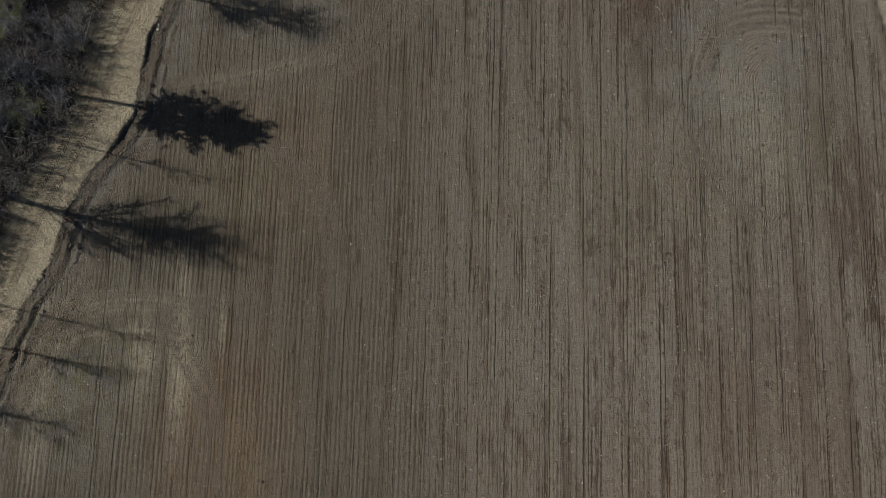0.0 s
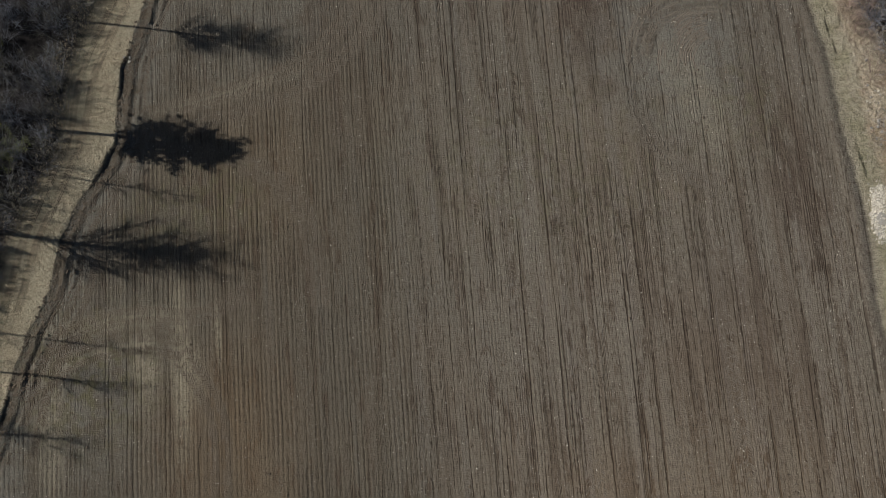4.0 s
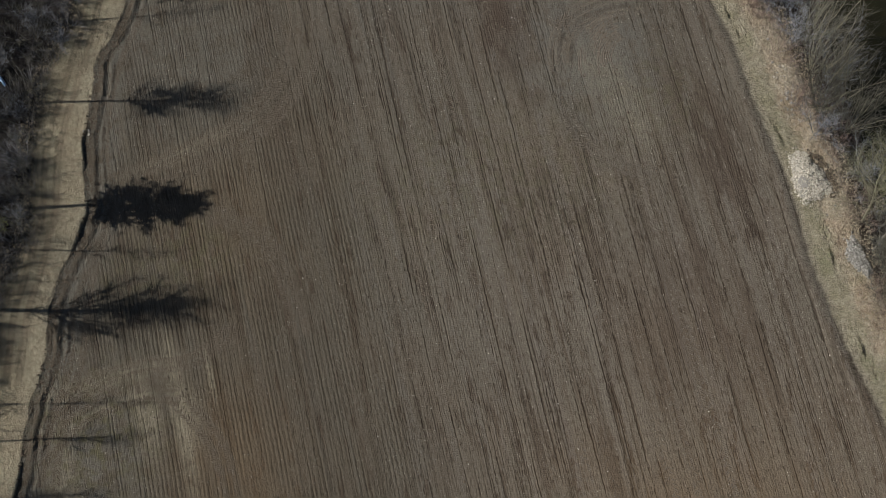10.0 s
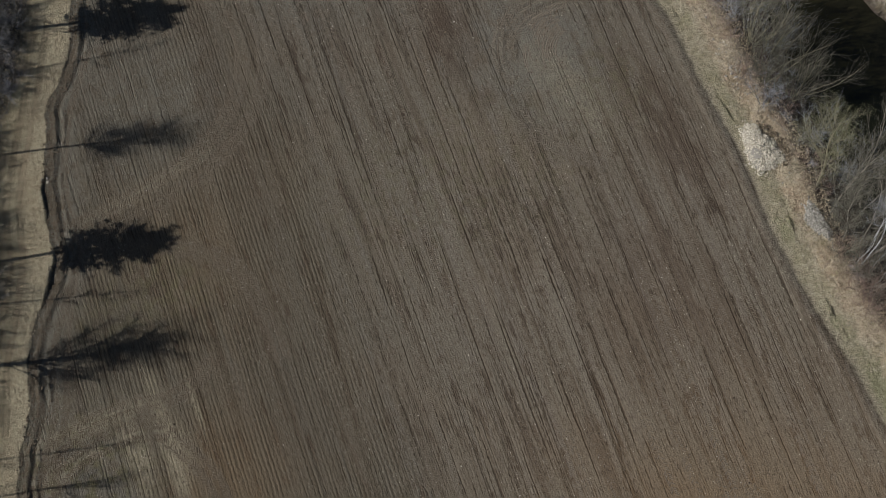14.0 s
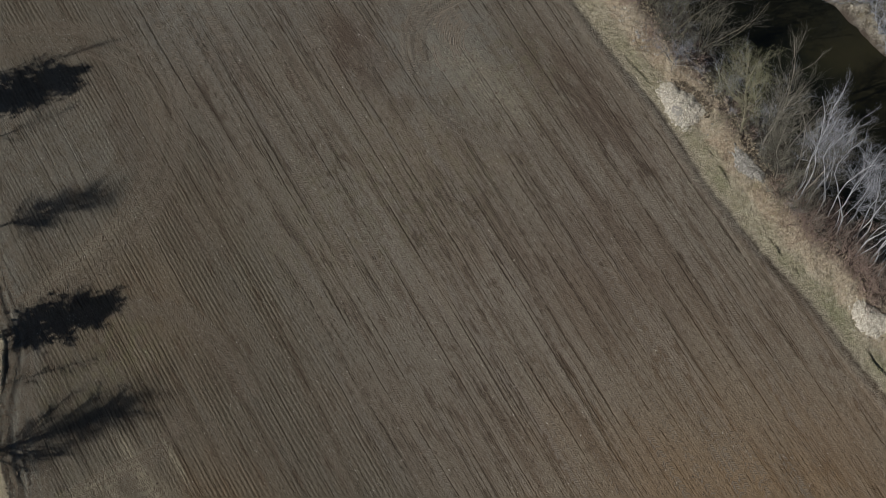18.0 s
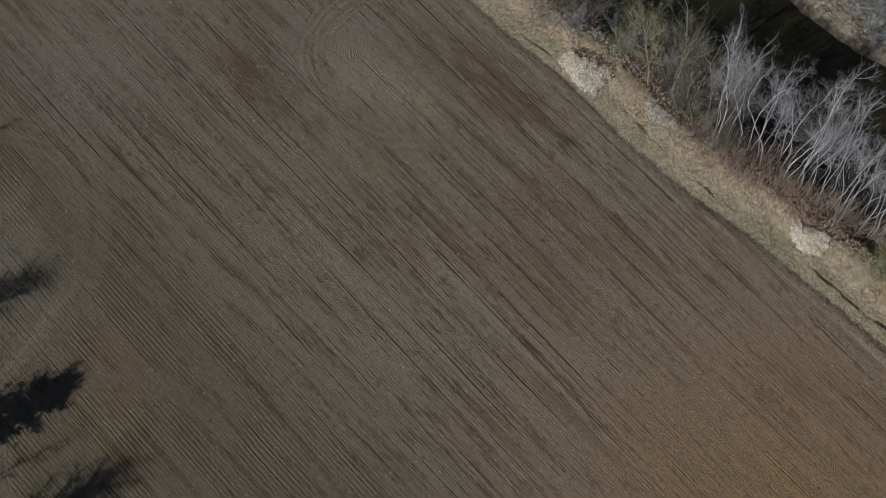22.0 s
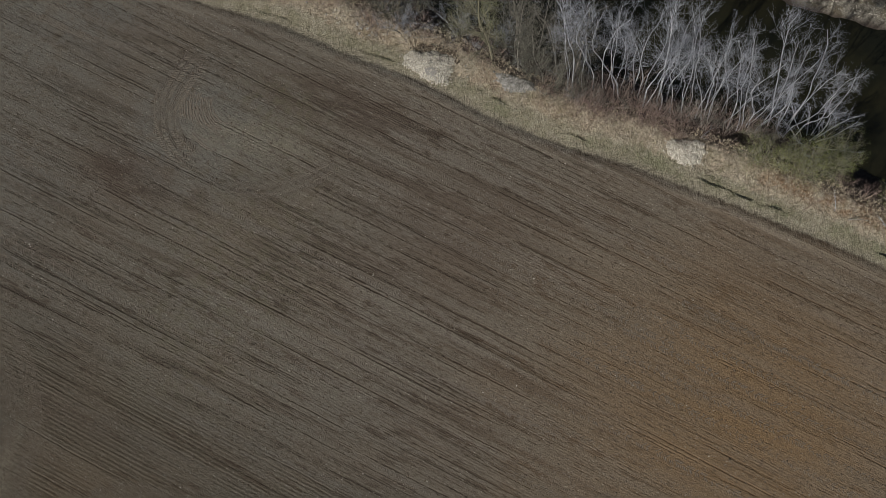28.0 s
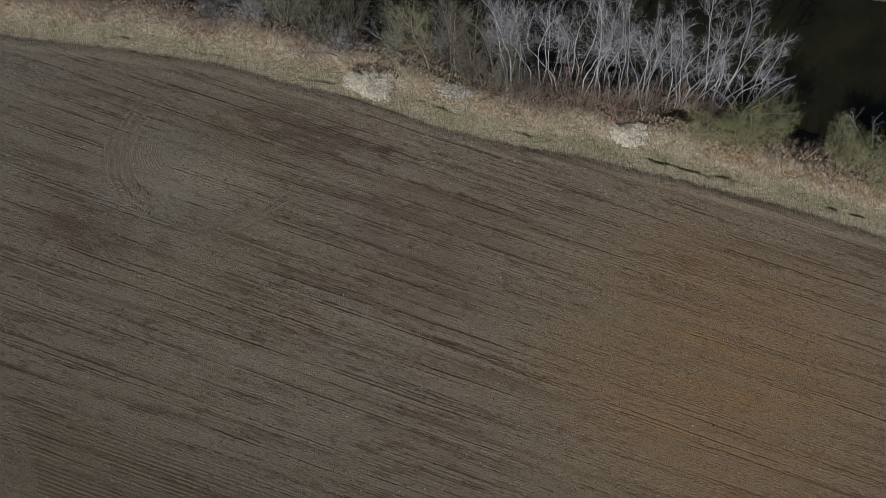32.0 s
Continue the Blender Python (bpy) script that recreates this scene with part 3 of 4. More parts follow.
# ---------------------------------------------------------------- growing things
class Wood:
    """Collects tapered tubes for stems and twigs, and small leaves."""

    def __init__(self, seed, least=0.009, leaf_size=0.10):
        self.leaf_size = leaf_size
        self.least = least
        self.rng = np.random.RandomState(seed)
        self.v, self.f = {}, {}

    def tube(self, kind, pts, radii, sides=3):
        v, f = self.v.setdefault(kind, []), self.f.setdefault(kind, [])
        start = len(v)
        way = np.subtract(pts[-1], pts[0])
        way = way / (np.linalg.norm(way) + 1e-9)
        side = np.cross(way, (0.31, 0.87, 0.39) if abs(way[1]) < 0.8 else (1, 0, 0))
        side = side / np.linalg.norm(side)
        other = np.cross(way, side)
        if len(pts) == 2 and radii[0] < 0.02:
            for k in range(sides):
                a = 2 * math.pi * k / sides
                q = pts[0] + 1.15 * radii[0] * (math.cos(a) * side + math.sin(a) * other)
                v.append((q[0], q[1], q[2]))
            v.append(tuple(pts[1]))
            f += [(start + k, start + (k + 1) % sides, start + sides) for k in range(sides)]
            return
        for c, r in zip(pts, radii):
            for k in range(sides):
                a = 2 * math.pi * k / sides
                q = c + r * (math.cos(a) * side + math.sin(a) * other)
                v.append((q[0], q[1], q[2]))
        for i in range(len(pts) - 1):
            for k in range(sides):
                a, b = start + i * sides + k, start + i * sides + (k + 1) % sides
                f.append((a, b, b + sides, a + sides))

    def leaf(self, kind, c, size):
        rng = self.rng
        a, b = rng.normal(size=3), rng.normal(size=3)
        a = a / np.linalg.norm(a) * size
        b = b / np.linalg.norm(b) * size * 0.5
        v, f = self.v.setdefault(kind, []), self.f.setdefault(kind, [])
        s = len(v)
        v += [tuple(c), tuple(c + a * 0.5 + b), tuple(c + a), tuple(c + a * 0.5 - b)]
        f.append((s, s + 1, s + 2, s + 3))

    def grow(self, base, way, length, radius, level, spec):
        """One stem with its branches. spec[level]: kind, points, wander, rise, children, from, child length, child angle, child radius, leaves."""
        kind, n, wander, rise, count, start, child, angle, thin, leaves = spec[level]
        rng = self.rng
        pts, way = [np.array(base, float)], np.array(way, float) / np.linalg.norm(way)
        ways = [way]
        for _ in range(n):
            way = way + rng.normal(size=3) * wander + np.array((0, 0, rise))
            way = way / np.linalg.norm(way)
            pts.append(pts[-1] + way * length / n)
            ways.append(way)
        radii = np.linspace(radius, radius * 0.3, n + 1)
        self.tube(kind, pts, radii, 5 if level == 0 and radius > 0.06 else 3)
        for _ in range(leaves):
            i = rng.randint(1, n + 1)
            self.leaf("foliage", pts[i] + rng.normal(size=3) * 0.10, self.leaf_size * rng.uniform(0.7, 1.3))
        for c in range(count):
            u = start + (1 - start) * (c + rng.uniform(0, 1)) / count
            i = min(int(u * n), n - 1)
            p = pts[i] + (pts[i + 1] - pts[i]) * (u * n - i)
            out = np.cross(ways[i], rng.normal(size=3))
            out = out / (np.linalg.norm(out) + 1e-9)
            a = radians(angle * rng.uniform(0.7, 1.3))
            w = ways[i] * math.cos(a) + out * math.sin(a)
            here = radius * (1 - 0.7 * u)
            self.grow(p, w, length * child * rng.uniform(0.6, 1.2) * (1.15 - 0.5 * u), min(here * 0.8, max(here * thin, self.least)), level + 1, spec)

    def thing(self, name, looks, at_z=0.0):
        """looks: part name -> (material, label)."""
        top = new(name)
        for kind, (material, label) in looks.items():
            if kind in self.v:
                ob = part(kind, mesh_of(kind, self.v[kind], self.f[kind], material), material, top, label)
                if kind != "trunk":
                    tagged(ob, kind="stuff")
        return top


def bare_tree(seed, height=14.0, spread=0.34, radius=0.15, lean=0.06, bare=0.35, limbs=15, dense=8, angle=42, least=0.010, fine=None, kink=0.13, rise=0.12, crook=0.045, thin=0.45, pull=0.05, fan=39, reach=0.42, leaves=0, leaf_size=0.1, zig=0.18):
    """A leafless tree: the stem is bare over the given share of its height."""
    w = Wood(seed, least, leaf_size)
    spec = [("trunk", 10, crook, pull, limbs, bare, spread, angle, thin, 0),
            ("trunk", 5, kink, rise, dense, 0.2, reach, fan, 0.55, 0),
            ("crown", 3, zig, 0.07, dense if fine is None else fine, 0.1, 0.5, fan, 0.6, leaves),
            ("crown", 1, 0.22, 0.05, 0, 0, 0, 0, 0, leaves)]
    w.grow((0, 0, -0.3), (w.rng.normal() * lean, w.rng.normal() * lean, 1), height, radius, 0, spec)
    return w


def many_stemmed(seed, stems, height, spread, leaves=0, radius=0.05, fine=6, tilt=0.5, branches=6, wander=0.10, least=0.010, leaf_size=0.10):
    w = Wood(seed, least, leaf_size)
    spec = [("wood", 5, wander, 0.05, branches, 0.2, spread, 36, 0.6, 0),
            ("crown", 3, 0.18, 0.06, fine, 0.12, 0.5, 40, 0.6, leaves),
            ("crown", 1, 0.25, 0.04, 0, 0, 0, 0, 0, leaves)]
    for _ in range(stems):
        a, r = w.rng.uniform(0, 2 * math.pi), w.rng.uniform(0.1, tilt)
        foot = (math.cos(a) * r * 0.7, math.sin(a) * r * 0.7, -0.2)
        w.grow(foot, (math.cos(a) * r, math.sin(a) * r, 1), height * w.rng.uniform(0.55, 1.1), radius * w.rng.uniform(0.6, 1.2), 0, spec)
    return w


def pine(seed, height=19.0, crown_from=0.64, width=2.3):
    w = Wood(seed)
    rng = w.rng
    trunk = [np.array((0.15 * math.sin(i * 0.7), 0.15 * math.cos(i * 0.9), -0.3 + height * i / 10)) for i in range(11)]
    w.tube("trunk", trunk, np.linspace(0.22, 0.10, 11), 6)
    for i in range(90):
        u = crown_from + (1 - crown_from) * i / 90
        a, reach = rng.uniform(0, 6.28), width * (0.2 + 0.95 * math.sin(math.pi * min(1, ((1 - u) / (1 - crown_from)) ** 0.8 * 0.72 + 0.06))) * rng.uniform(0.5, 1.0)
        foot = np.array((0, 0, height * u))
        tip = foot + np.array((math.cos(a) * reach, math.sin(a) * reach, rng.uniform(-0.1, 0.7)))
        w.tube("trunk", [foot, (foot + tip) / 2 + (0, 0, 0.1), tip], (0.045, 0.03, 0.012), 3)
        for _ in range(46):
            c = foot + (tip - foot) * rng.uniform(0.25, 1.05) + rng.normal(size=3) * 0.2
            w.leaf("crown", c, rng.uniform(0.2, 0.42))
    return w


def scatter(proto, spots, group, seed=0, size=(0.8, 1.2), lean=0.0, upto=None):
    """Stands copies of a thing on the ground; the first spot takes the thing itself."""
    rng = random.Random(seed)
    for i, (x, y) in enumerate(spots):
        s = rng.uniform(*size)
        tip = lean if upto is None else lean * min(1.0, max(-0.3, (y - upto) / 18))
        m = pose(x, y, float(height_at(x, y)) - 0.03, rng.uniform(-3, 3) - tip, rng.uniform(-3, 3)) @ pose(0, 0, 0, 0, 0, rng.uniform(0, 360))
        ob = proto if i == 0 else copy_thing(proto, m)
        ob.matrix_basis = m @ Matrix.Diagonal((s, s, s * rng.uniform(0.9, 1.1), 1))
        tagged(ob, group=group)


def spots_between(seed, y0, y1, d0, d1, count, edge=RIGHT, sign=1, apart=0.8):
    """Loose spots at d0 to d1 metres beyond a field edge."""
    rng, out_ = random.Random(seed), []
    for _ in range(count * 40):
        y, d = rng.uniform(y0, y1), rng.uniform(d0, d1)
        x = float(edge(y)) + sign * d
        if all((x - a) ** 2 + (y - b) ** 2 > apart ** 2 for a, b in out_):
            out_.append((x, y))
            if len(out_) == count:
                break
    return out_


def looks(wood, crown, leaf=None):
    got = {"trunk": (wood, ""), "wood": (wood, ""), "crown": (crown, "fine leafless twigs")}
    if leaf:
        got["foliage"] = (leaf, "sparse small fresh leaves")
    return got


# ---------------------------------------------------------------- the river side
TREE_LINE = line([(40.8, 15.0), (42.3, 12.0), (43.3, 9.0), (44.4, 4.5), (45.3, 0.0), (46.8, -4.0), (47.6, -7.0)])
rng = random.Random(5)
for k in range(6):
    w = bare_tree(20 + k, 14.6 + k * 0.7, 0.22, 0.055 + 0.007 * (k % 3), 0.04, 0.44 + 0.07 * (k % 3), 13, 8, 40, 0.013, 6, 0.24, 0.16, 0.085, 0.46, pull=0.09, fan=36, reach=0.5, zig=0.28)
    t = tagged(w.thing("bare_tree", looks(WHITE_BARK, LILAC_BARK)), "tall leafless pale-barked tree on the river bank", "tree")
    spots = []
    for i in range(9):
        y = 15.0 - (i + (k + 0.5) / 6) * 21.5 / 9
        spots.append((float(TREE_LINE(y)) + rng.uniform(-0.5, 2.0), y + rng.uniform(-0.4, 0.4)))
    scatter(t, spots, "pale trees on the river bank", seed=k, size=(0.82, 1.08), lean=6.0, upto=-6.0)

# tall grey bushes and small trees upstream of the pale ones
for k, (stems, high, tilt, spots) in enumerate([
        (10, 5.0, 0.6, [(40.9, 16.0), (41.2, 18.2), (43.2, 17.2), (41.3, 13.4), (43.6, 20.0)]),
        (18, 11.5, 0.62, [(40.8, 33.6), (41.6, 37.4), (43.0, 31.4), (42.8, 41.0)]),
        (12, 6.0, 0.75, [(39.8, 31.2), (40.6, 40.0), (41.8, 43.5), (43.4, 36.0), (42.2, 26.4), (43.6, 22.4), (43.8, 14.6)]),
        (14, 3.8, 0.8, [(39.9, 44.5), (40.4, 48.0), (41.0, 51.5), (39.8, 54.0), (41.6, 46.2), (42.3, 55.2), (40.3, 57.8), (42.4, 49.6), (39.4, 61.0), (41.5, 60.0), (38.8, 65.0), (41.2, 64.5)])]):
    w = many_stemmed(60 + k, stems, high, 0.40, radius=0.028 + 0.0018 * high, fine=9, tilt=tilt, branches=11, wander=0.13)
    t = tagged(w.thing("grey_bush", looks((DUSKY_BARK, OLIVE_BARK, DUSKY_BARK, DARK_BARK)[k], (DUSKY_BARK, DUSKY_BARK, LILAC_BARK, DARK_BARK)[k])), "leafless grey bush with many stems on the river bank", "bush")
    scatter(t, spots, "grey bushes on the river bank", seed=10 + k, size=(0.85, 1.12))

# slender dusky trees between the stones and the pale ones
for k in range(2):
    w = bare_tree(95 + k, 12.0 + k, 0.32, 0.085, 0.05, 0.12, 26, 10, 42, 0.0135, 7, 0.15, 0.12, 0.06, 0.38, fan=34, reach=0.5)
    t = tagged(w.thing("dusky_tree", looks(GREY_BARK, DUSKY_BARK)), "slender leafless olive-grey tree beside the stones", "tree")
    scatter(t, [[(41.2, 19.8), (42.6, 16.4), (43.6, 18.8), (44.6, 21.4)], [(41.2, 17.2), (42.8, 20.8), (41.9, 14.6), (44.6, 16.6)]][k], "dusky trees on the river bank", seed=50 + k, size=(0.88, 1.1), lean=3.0)

# a tree coming into leaf beside the stones
w = bare_tree(93, 13.5, 0.33, 0.13, 0.03, 0.16, 28, 12, 46, 0.012, 7, 0.14, 0.12, 0.05, 0.42, fan=36, reach=0.5, leaves=3, leaf_size=0.06)
t = tagged(w.thing("budding_tree", looks(OLIVE_BARK, OLIVE_BARK, BUD_LEAF)), "slender tree with yellow-green opening buds beside stones", "tree")
scatter(t, [(41.1, 22.4)], "", seed=4, size=(1.0, 1.0))

# thin grey saplings between the stems
for k in range(2):
    w = many_stemmed(88 + k, 9, 4.2 + 0.8 * k, 0.42, radius=0.028, fine=5, tilt=0.6, branches=6, least=0.012)
    t = tagged(w.thing("sapling", looks(GREY_BARK, (GREY_BARK, RED_BARK)[k])), "thin leafless saplings between the pale trees", "sapling")
    rng = random.Random(70 + k)
    scatter(t, [(float(TREE_LINE(y)) + rng.uniform(-1.4, 0.9), y) for y in [14.5 - i * 1.05 - 0.5 * k for i in range(19)]], "saplings between the trees", seed=72 + k, size=(0.6, 1.05))

# purple-brown undergrowth at the foot of the trees
for k in range(3):
    w = many_stemmed(80 + k, 13, 1.7 + 0.4 * k, 0.45, radius=0.022, fine=3, tilt=1.0, branches=5)
    t = tagged(w.thing("bramble", looks(RED_BARK, RED_BARK)), "low red-brown bramble on the river verge", "shrub")
    spots = (spots_between(94 + k, 3.5, 17.0, 4.0, 6.4, 17, apart=0.75) + spots_between(97 + k, 34.0, 64.0, 2.9, 5.2, 15, apart=0.9)
             + spots_between(100 + k, -24.0, 3.0, 4.6, 7.0, 9, apart=1.2) + spots_between(103 + k, 20.0, 34.0, 4.4, 6.5, 5, apart=1.0))
    scatter(t, spots, "brambles on the river verge", seed=20 + k, size=(0.6, 1.2))

# willows in young leaf
for k, spots in enumerate([[(42.9, -4.4), (44.8, -9.2), (43.6, -19.8), (46.6, -17.2), (44.2, -23.4)],
                           [(44.2, -6.6), (46.6, -11.2), (45.2, -18.0), (43.2, -8.2), (46.8, -22.0)]]):
    w = many_stemmed(110 + k, 16, 4.6, 0.45, leaves=6, radius=0.04, fine=8, tilt=0.75, branches=8, leaf_size=0.055)
    t = tagged(w.thing("willow_bush", looks(OLIVE_BARK, GREY_BARK, YOUNG_LEAF)), "willow bush with fresh green leaves by the river", "bush")
    scatter(t, spots, "willow bushes by the river", seed=30 + k, size=(0.8, 1.15))
w = many_stemmed(115, 12, 8.0, 0.36, radius=0.08, fine=8, tilt=1.1, branches=8)
t = tagged(w.thing("leaning_tree", looks(WHITE_BARK, LILAC_BARK)), "spreading leafless pale tree leaning over the water", "tree")
scatter(t, [(47.9, -7.6), (47.2, -20.6)], "", seed=3, size=(0.85, 0.95))

# the far bank
w = many_stemmed(118, 16, 4.2, 0.45, radius=0.05, fine=6, tilt=0.9, branches=6)
t = tagged(w.thing("far_bank_bush", looks(LILAC_BARK, LILAC_BARK)), "pale leafless bush on the gravel of the far bank", "bush")
scatter(t, [(x + 1.0, y) for x, y in [(57.2, 28.6), (58.0, 24.6), (59.4, 20.4), (61.2, 15.4), (61.4, 8.8), (61.6, 4.2), (62.4, 0.2), (63.2, -4.0), (64.6, -9.0), (59.0, 31.5), (62.0, 24.0), (64.5, 10.0), (65.5, 1.0), (60.8, 1.8), (61.2, -1.6), (60.6, 6.6), (62.8, 2.4), (63.4, 6.4), (64.4, -1.6), (57.6, 22.6), (60.6, 18.0), (60.2, 12.2), (58.6, 27.2), (62.6, 12.0), (63.6, -6.8), (66.0, -5.0), (67.0, 5.0)]],
        "bushes on the far bank", seed=33, size=(0.6, 1.1))

# ---------------------------------------------------------------- the wood on the other side
for k in range(5):
    w = many_stemmed(120 + k, 14, 2.5 + 0.35 * k, 0.45, radius=0.034, fine=7, tilt=0.95, branches=6, least=0.012)
    t = tagged(w.thing("thicket_shrub", looks(DARK_BARK, (DARK_BARK, LILAC_BARK, DARK_BARK, DUSKY_BARK, DARK_BARK)[k])), "leafless dark shrub at the edge of the wood", "shrub")
    scatter(t, spots_between(140 + k, 14.0, 74.0, 4.9, 13.5, 46, LEFT, -1, 1.1), "shrubs at the edge of the wood", seed=40 + k, size=(0.6, 1.15))
EVERGREENS = [(-34.1, 47.2), (-35.2, 48.4), (-32.1, 38.7), (-34.6, 45.8)]
for k in range(2):
    w = many_stemmed(126 + k, 11, 2.5, 0.40, radius=0.022, fine=3, tilt=0.6, branches=4, least=0.011)
    t = tagged(w.thing("low_shrub", looks(DARK_BARK, DUSKY_BARK)), "low leafless shrub in front of the thicket", "shrub")
    scatter(t, spots_between(150 + k, 14.0, 72.0, 3.9, 5.8, 46, LEFT, -1, 0.9), "low shrubs before the thicket", seed=48 + k, size=(0.6, 1.15))

w = many_stemmed(131, 12, 2.6, 0.42, leaves=4, radius=0.03, fine=6, tilt=0.8, branches=6, leaf_size=0.08)
t = tagged(w.thing("evergreen_shrub", looks(OLIVE_BARK, DUSKY_BARK, YOUNG_LEAF)), "low shrub with fresh green leaves in the thicket", "shrub")
scatter(t, EVERGREENS, "green shrubs in the thicket", seed=58, size=(0.6, 0.95))

SHADE = Vector((-math.sin(SUN_AZ), -math.cos(SUN_AZ), 0))


def stand(t, tip_x, tip_y, high, turn):
    """Puts a tree so that the tip of its shadow falls at the given spot."""
    far = high / math.tan(SUN_EL)
    x, y = tip_x - SHADE.x * far, tip_y - SHADE.y * far
    t.matrix_basis = pose(x, y, float(height_at(x, y)) - 0.1, 0, 0, turn)
    return t


for k, (tx, ty, high) in enumerate([(-15.6, 37.9, 18.4), (-8.6, 58.9, 18.0)]):
    t = tagged(pine(200 + k, high).thing("pine", {"trunk": (DARK_BARK, "brown trunk"), "crown": (NEEDLES, "dark green needles")}),
               "tall pine with a dark green crown in the wood", "tree", "trees of the wood")
    stand(t, tx, ty, high, 30 * k)

# tip of shadow, height, spread, bare share, limbs, branches, radius, angle
for k, (tx, ty, high, spread, bare, limbs, dense, radius, angle) in enumerate([
        (-11.7, 47.0, 18.2, 0.20, 0.65, 120, 7, 0.14, 58), (-19.6, 29.4, 17.0, 0.32, 0.44, 52, 12, 0.22, 38), (-17.6, 33.7, 17.3, 0.14, 0.62, 16, 8, 0.11, 44),
        (-10.0, 54.4, 17.8, 0.12, 0.66, 14, 8, 0.11, 44), (-24.6, 21.9, 17.8, 0.13, 0.68, 16, 8, 0.11, 44), (-23.4, 18.1, 17.6, 0.15, 0.70, 20, 9, 0.13, 44),
        (-27.2, 14.8, 18.2, 0.18, 0.66, 22, 10, 0.13, 44), (-4.0, 60.6, 20.0, 0.14, 0.62, 16, 8, 0.12, 40)]):
    w = bare_tree((230, 221, 222, 223, 224, 225, 226, 227)[k], high, spread, radius, 0.008 if k == 0 else 0.03, bare, limbs, dense, angle, (0.026, 0.022, 0.017)[min(k, 2)], (9, 14, None)[min(k, 2)], crook=(0.008, 0.03, 0.03, 0.045, 0.03, 0.03, 0.045, 0.045)[k])
    t = tagged(w.thing("wood_tree", looks(DARK_BARK, DARK_BARK)), "tall leafless tree at the edge of the wood", "tree", "trees of the wood")
    stand(t, tx, ty, high, 40 * k)


# ---------------------------------------------------------------- stones
def pebble(rng, size):
    """A squat stone of eight corners as vertices and faces."""
    v = []
    for sz in (-0.55, 0.6):
        for c in range(4):
            a = radians(90 * c + rng.uniform(-25, 25))
            r = size * rng.uniform(0.6, 1.1) * (0.75 if sz > 0 else 1.0)
            v.append((math.cos(a) * r, math.sin(a) * r, sz * size * rng.uniform(0.7, 1.2)))
    f = [(0, 3, 2, 1), (4, 5, 6, 7), (0, 1, 5, 4), (1, 2, 6, 5), (2, 3, 7, 6), (3, 0, 4, 7)]
    return v, f


def stone_heap(x, y, rx, ry, high, turn, size, count, label, material, seed, lobes=0.18, square=0.0, hole=None):
    """Stones tipped in a heap with an uneven outline; hole: a spot of it, in shares of its radii, where grass shows through."""
    rng = random.Random(seed)
    heap = tagged(new("stone_heap"), label, "stone heap", "stone heaps by the field")
    heap.matrix_basis = pose(x, y, float(height_at(x, y)), 0, 0, turn)
    shapes = [pebble(rng, size) for _ in range(8)]
    meshes = [mesh_of("stone", v, f, material) for v, f in shapes]
    c, s = math.cos(radians(turn)), math.sin(radians(turn))
    floor_z = float(height_at(x, y))

    def rim(a):
        box = 1 + square * (1 / max(abs(math.cos(a)), abs(math.sin(a))) - 1)
        return box * (1 + lobes * math.sin(3 * a + seed) + 0.4 * lobes * math.sin(7 * a) + 0.25 * lobes * math.sin(13 * a + 1))

    spots = []
    while len(spots) < count:
        a, d = rng.uniform(0, 2 * math.pi), math.sqrt(rng.random())
        stray = rng.uniform(1.0, 1.35) if rng.random() < 0.08 else 1.0
        u, v = d * rim(a) * stray * math.cos(a), d * rim(a) * stray * math.sin(a)
        if hole and math.hypot(u - hole[0], v - hole[1]) < hole[2] and rng.random() < 0.85:
            continue
        spots.append((u * rx, v * ry, high * max(0.0, 1 - d * d) ** 0.7 if stray == 1.0 else 0.0))
    places = np.array(spots)
    ground_z = height_at(x + places[:, 0] * c - places[:, 1] * s, y + places[:, 0] * s + places[:, 1] * c) - floor_z
    verts, faces = [], []
    for i, ((u, v, z), g) in enumerate(zip(spots, ground_z.tolist())):
        m = pose(u, v, g + z + size * 0.3, rng.uniform(-40, 40), rng.uniform(-40, 40), rng.uniform(0, 360)) @ Matrix.Scale(rng.uniform(0.6, 1.5), 4)
        if i < 120:
            ob = part("stone", meshes[i % 8], material, heap)
            ob.matrix_basis = m
        else:
            pv, pf = shapes[i % 8]
            k = len(verts)
            verts += [tuple(m @ Vector(p)) for p in pv]
            faces += [tuple(k + j for j in q) for q in pf]
    tagged(part("rubble", mesh_of("rubble", verts, faces, material), material, heap), kind="stuff")
    bm = bmesh.new()
    rings, around = 5, 28
    cols = []
    for r in range(rings + 1):
        d = r / rings
        row = []
        for k in range(around):
            a = 2 * math.pi * k / around
            e = d * rim(a) * 0.93
            row.append(bm.verts.new((e * rx * math.cos(a), e * ry * math.sin(a), high * max(0.0, 1 - d * d) ** 0.7 * 0.85 - (0.25 if r == rings else 0.0))))
        cols.append(row)
    for r in range(rings):
        for k in range(around):
            bm.faces.new([cols[r][k], cols[r + 1][k], cols[r + 1][(k + 1) % around], cols[r][(k + 1) % around]])
    part("mound", bm, GREY_STONE if hole else material, heap)
    return heap


stone_heap(37.8, 27.3, 1.5, 2.4, 0.45, 8, 0.075, 2100, "pale limestone rubble heap tipped on the verge", LIME_STONE, 3, 0.17, 0.1, (-0.45, -0.1, 0.25))
stone_heap(40.45, 2.3, 1.2, 1.75, 0.45, 18, 0.085, 1700, "heap of clean pale limestone chips by the field", LIME_STONE, 4, 0.10, 0.25)
stone_heap(39.6, 19.4, 0.75, 1.8, 0.3, 8, 0.10, 640, "low heap of grey field stones under the bushes", GREY_STONE, 5)



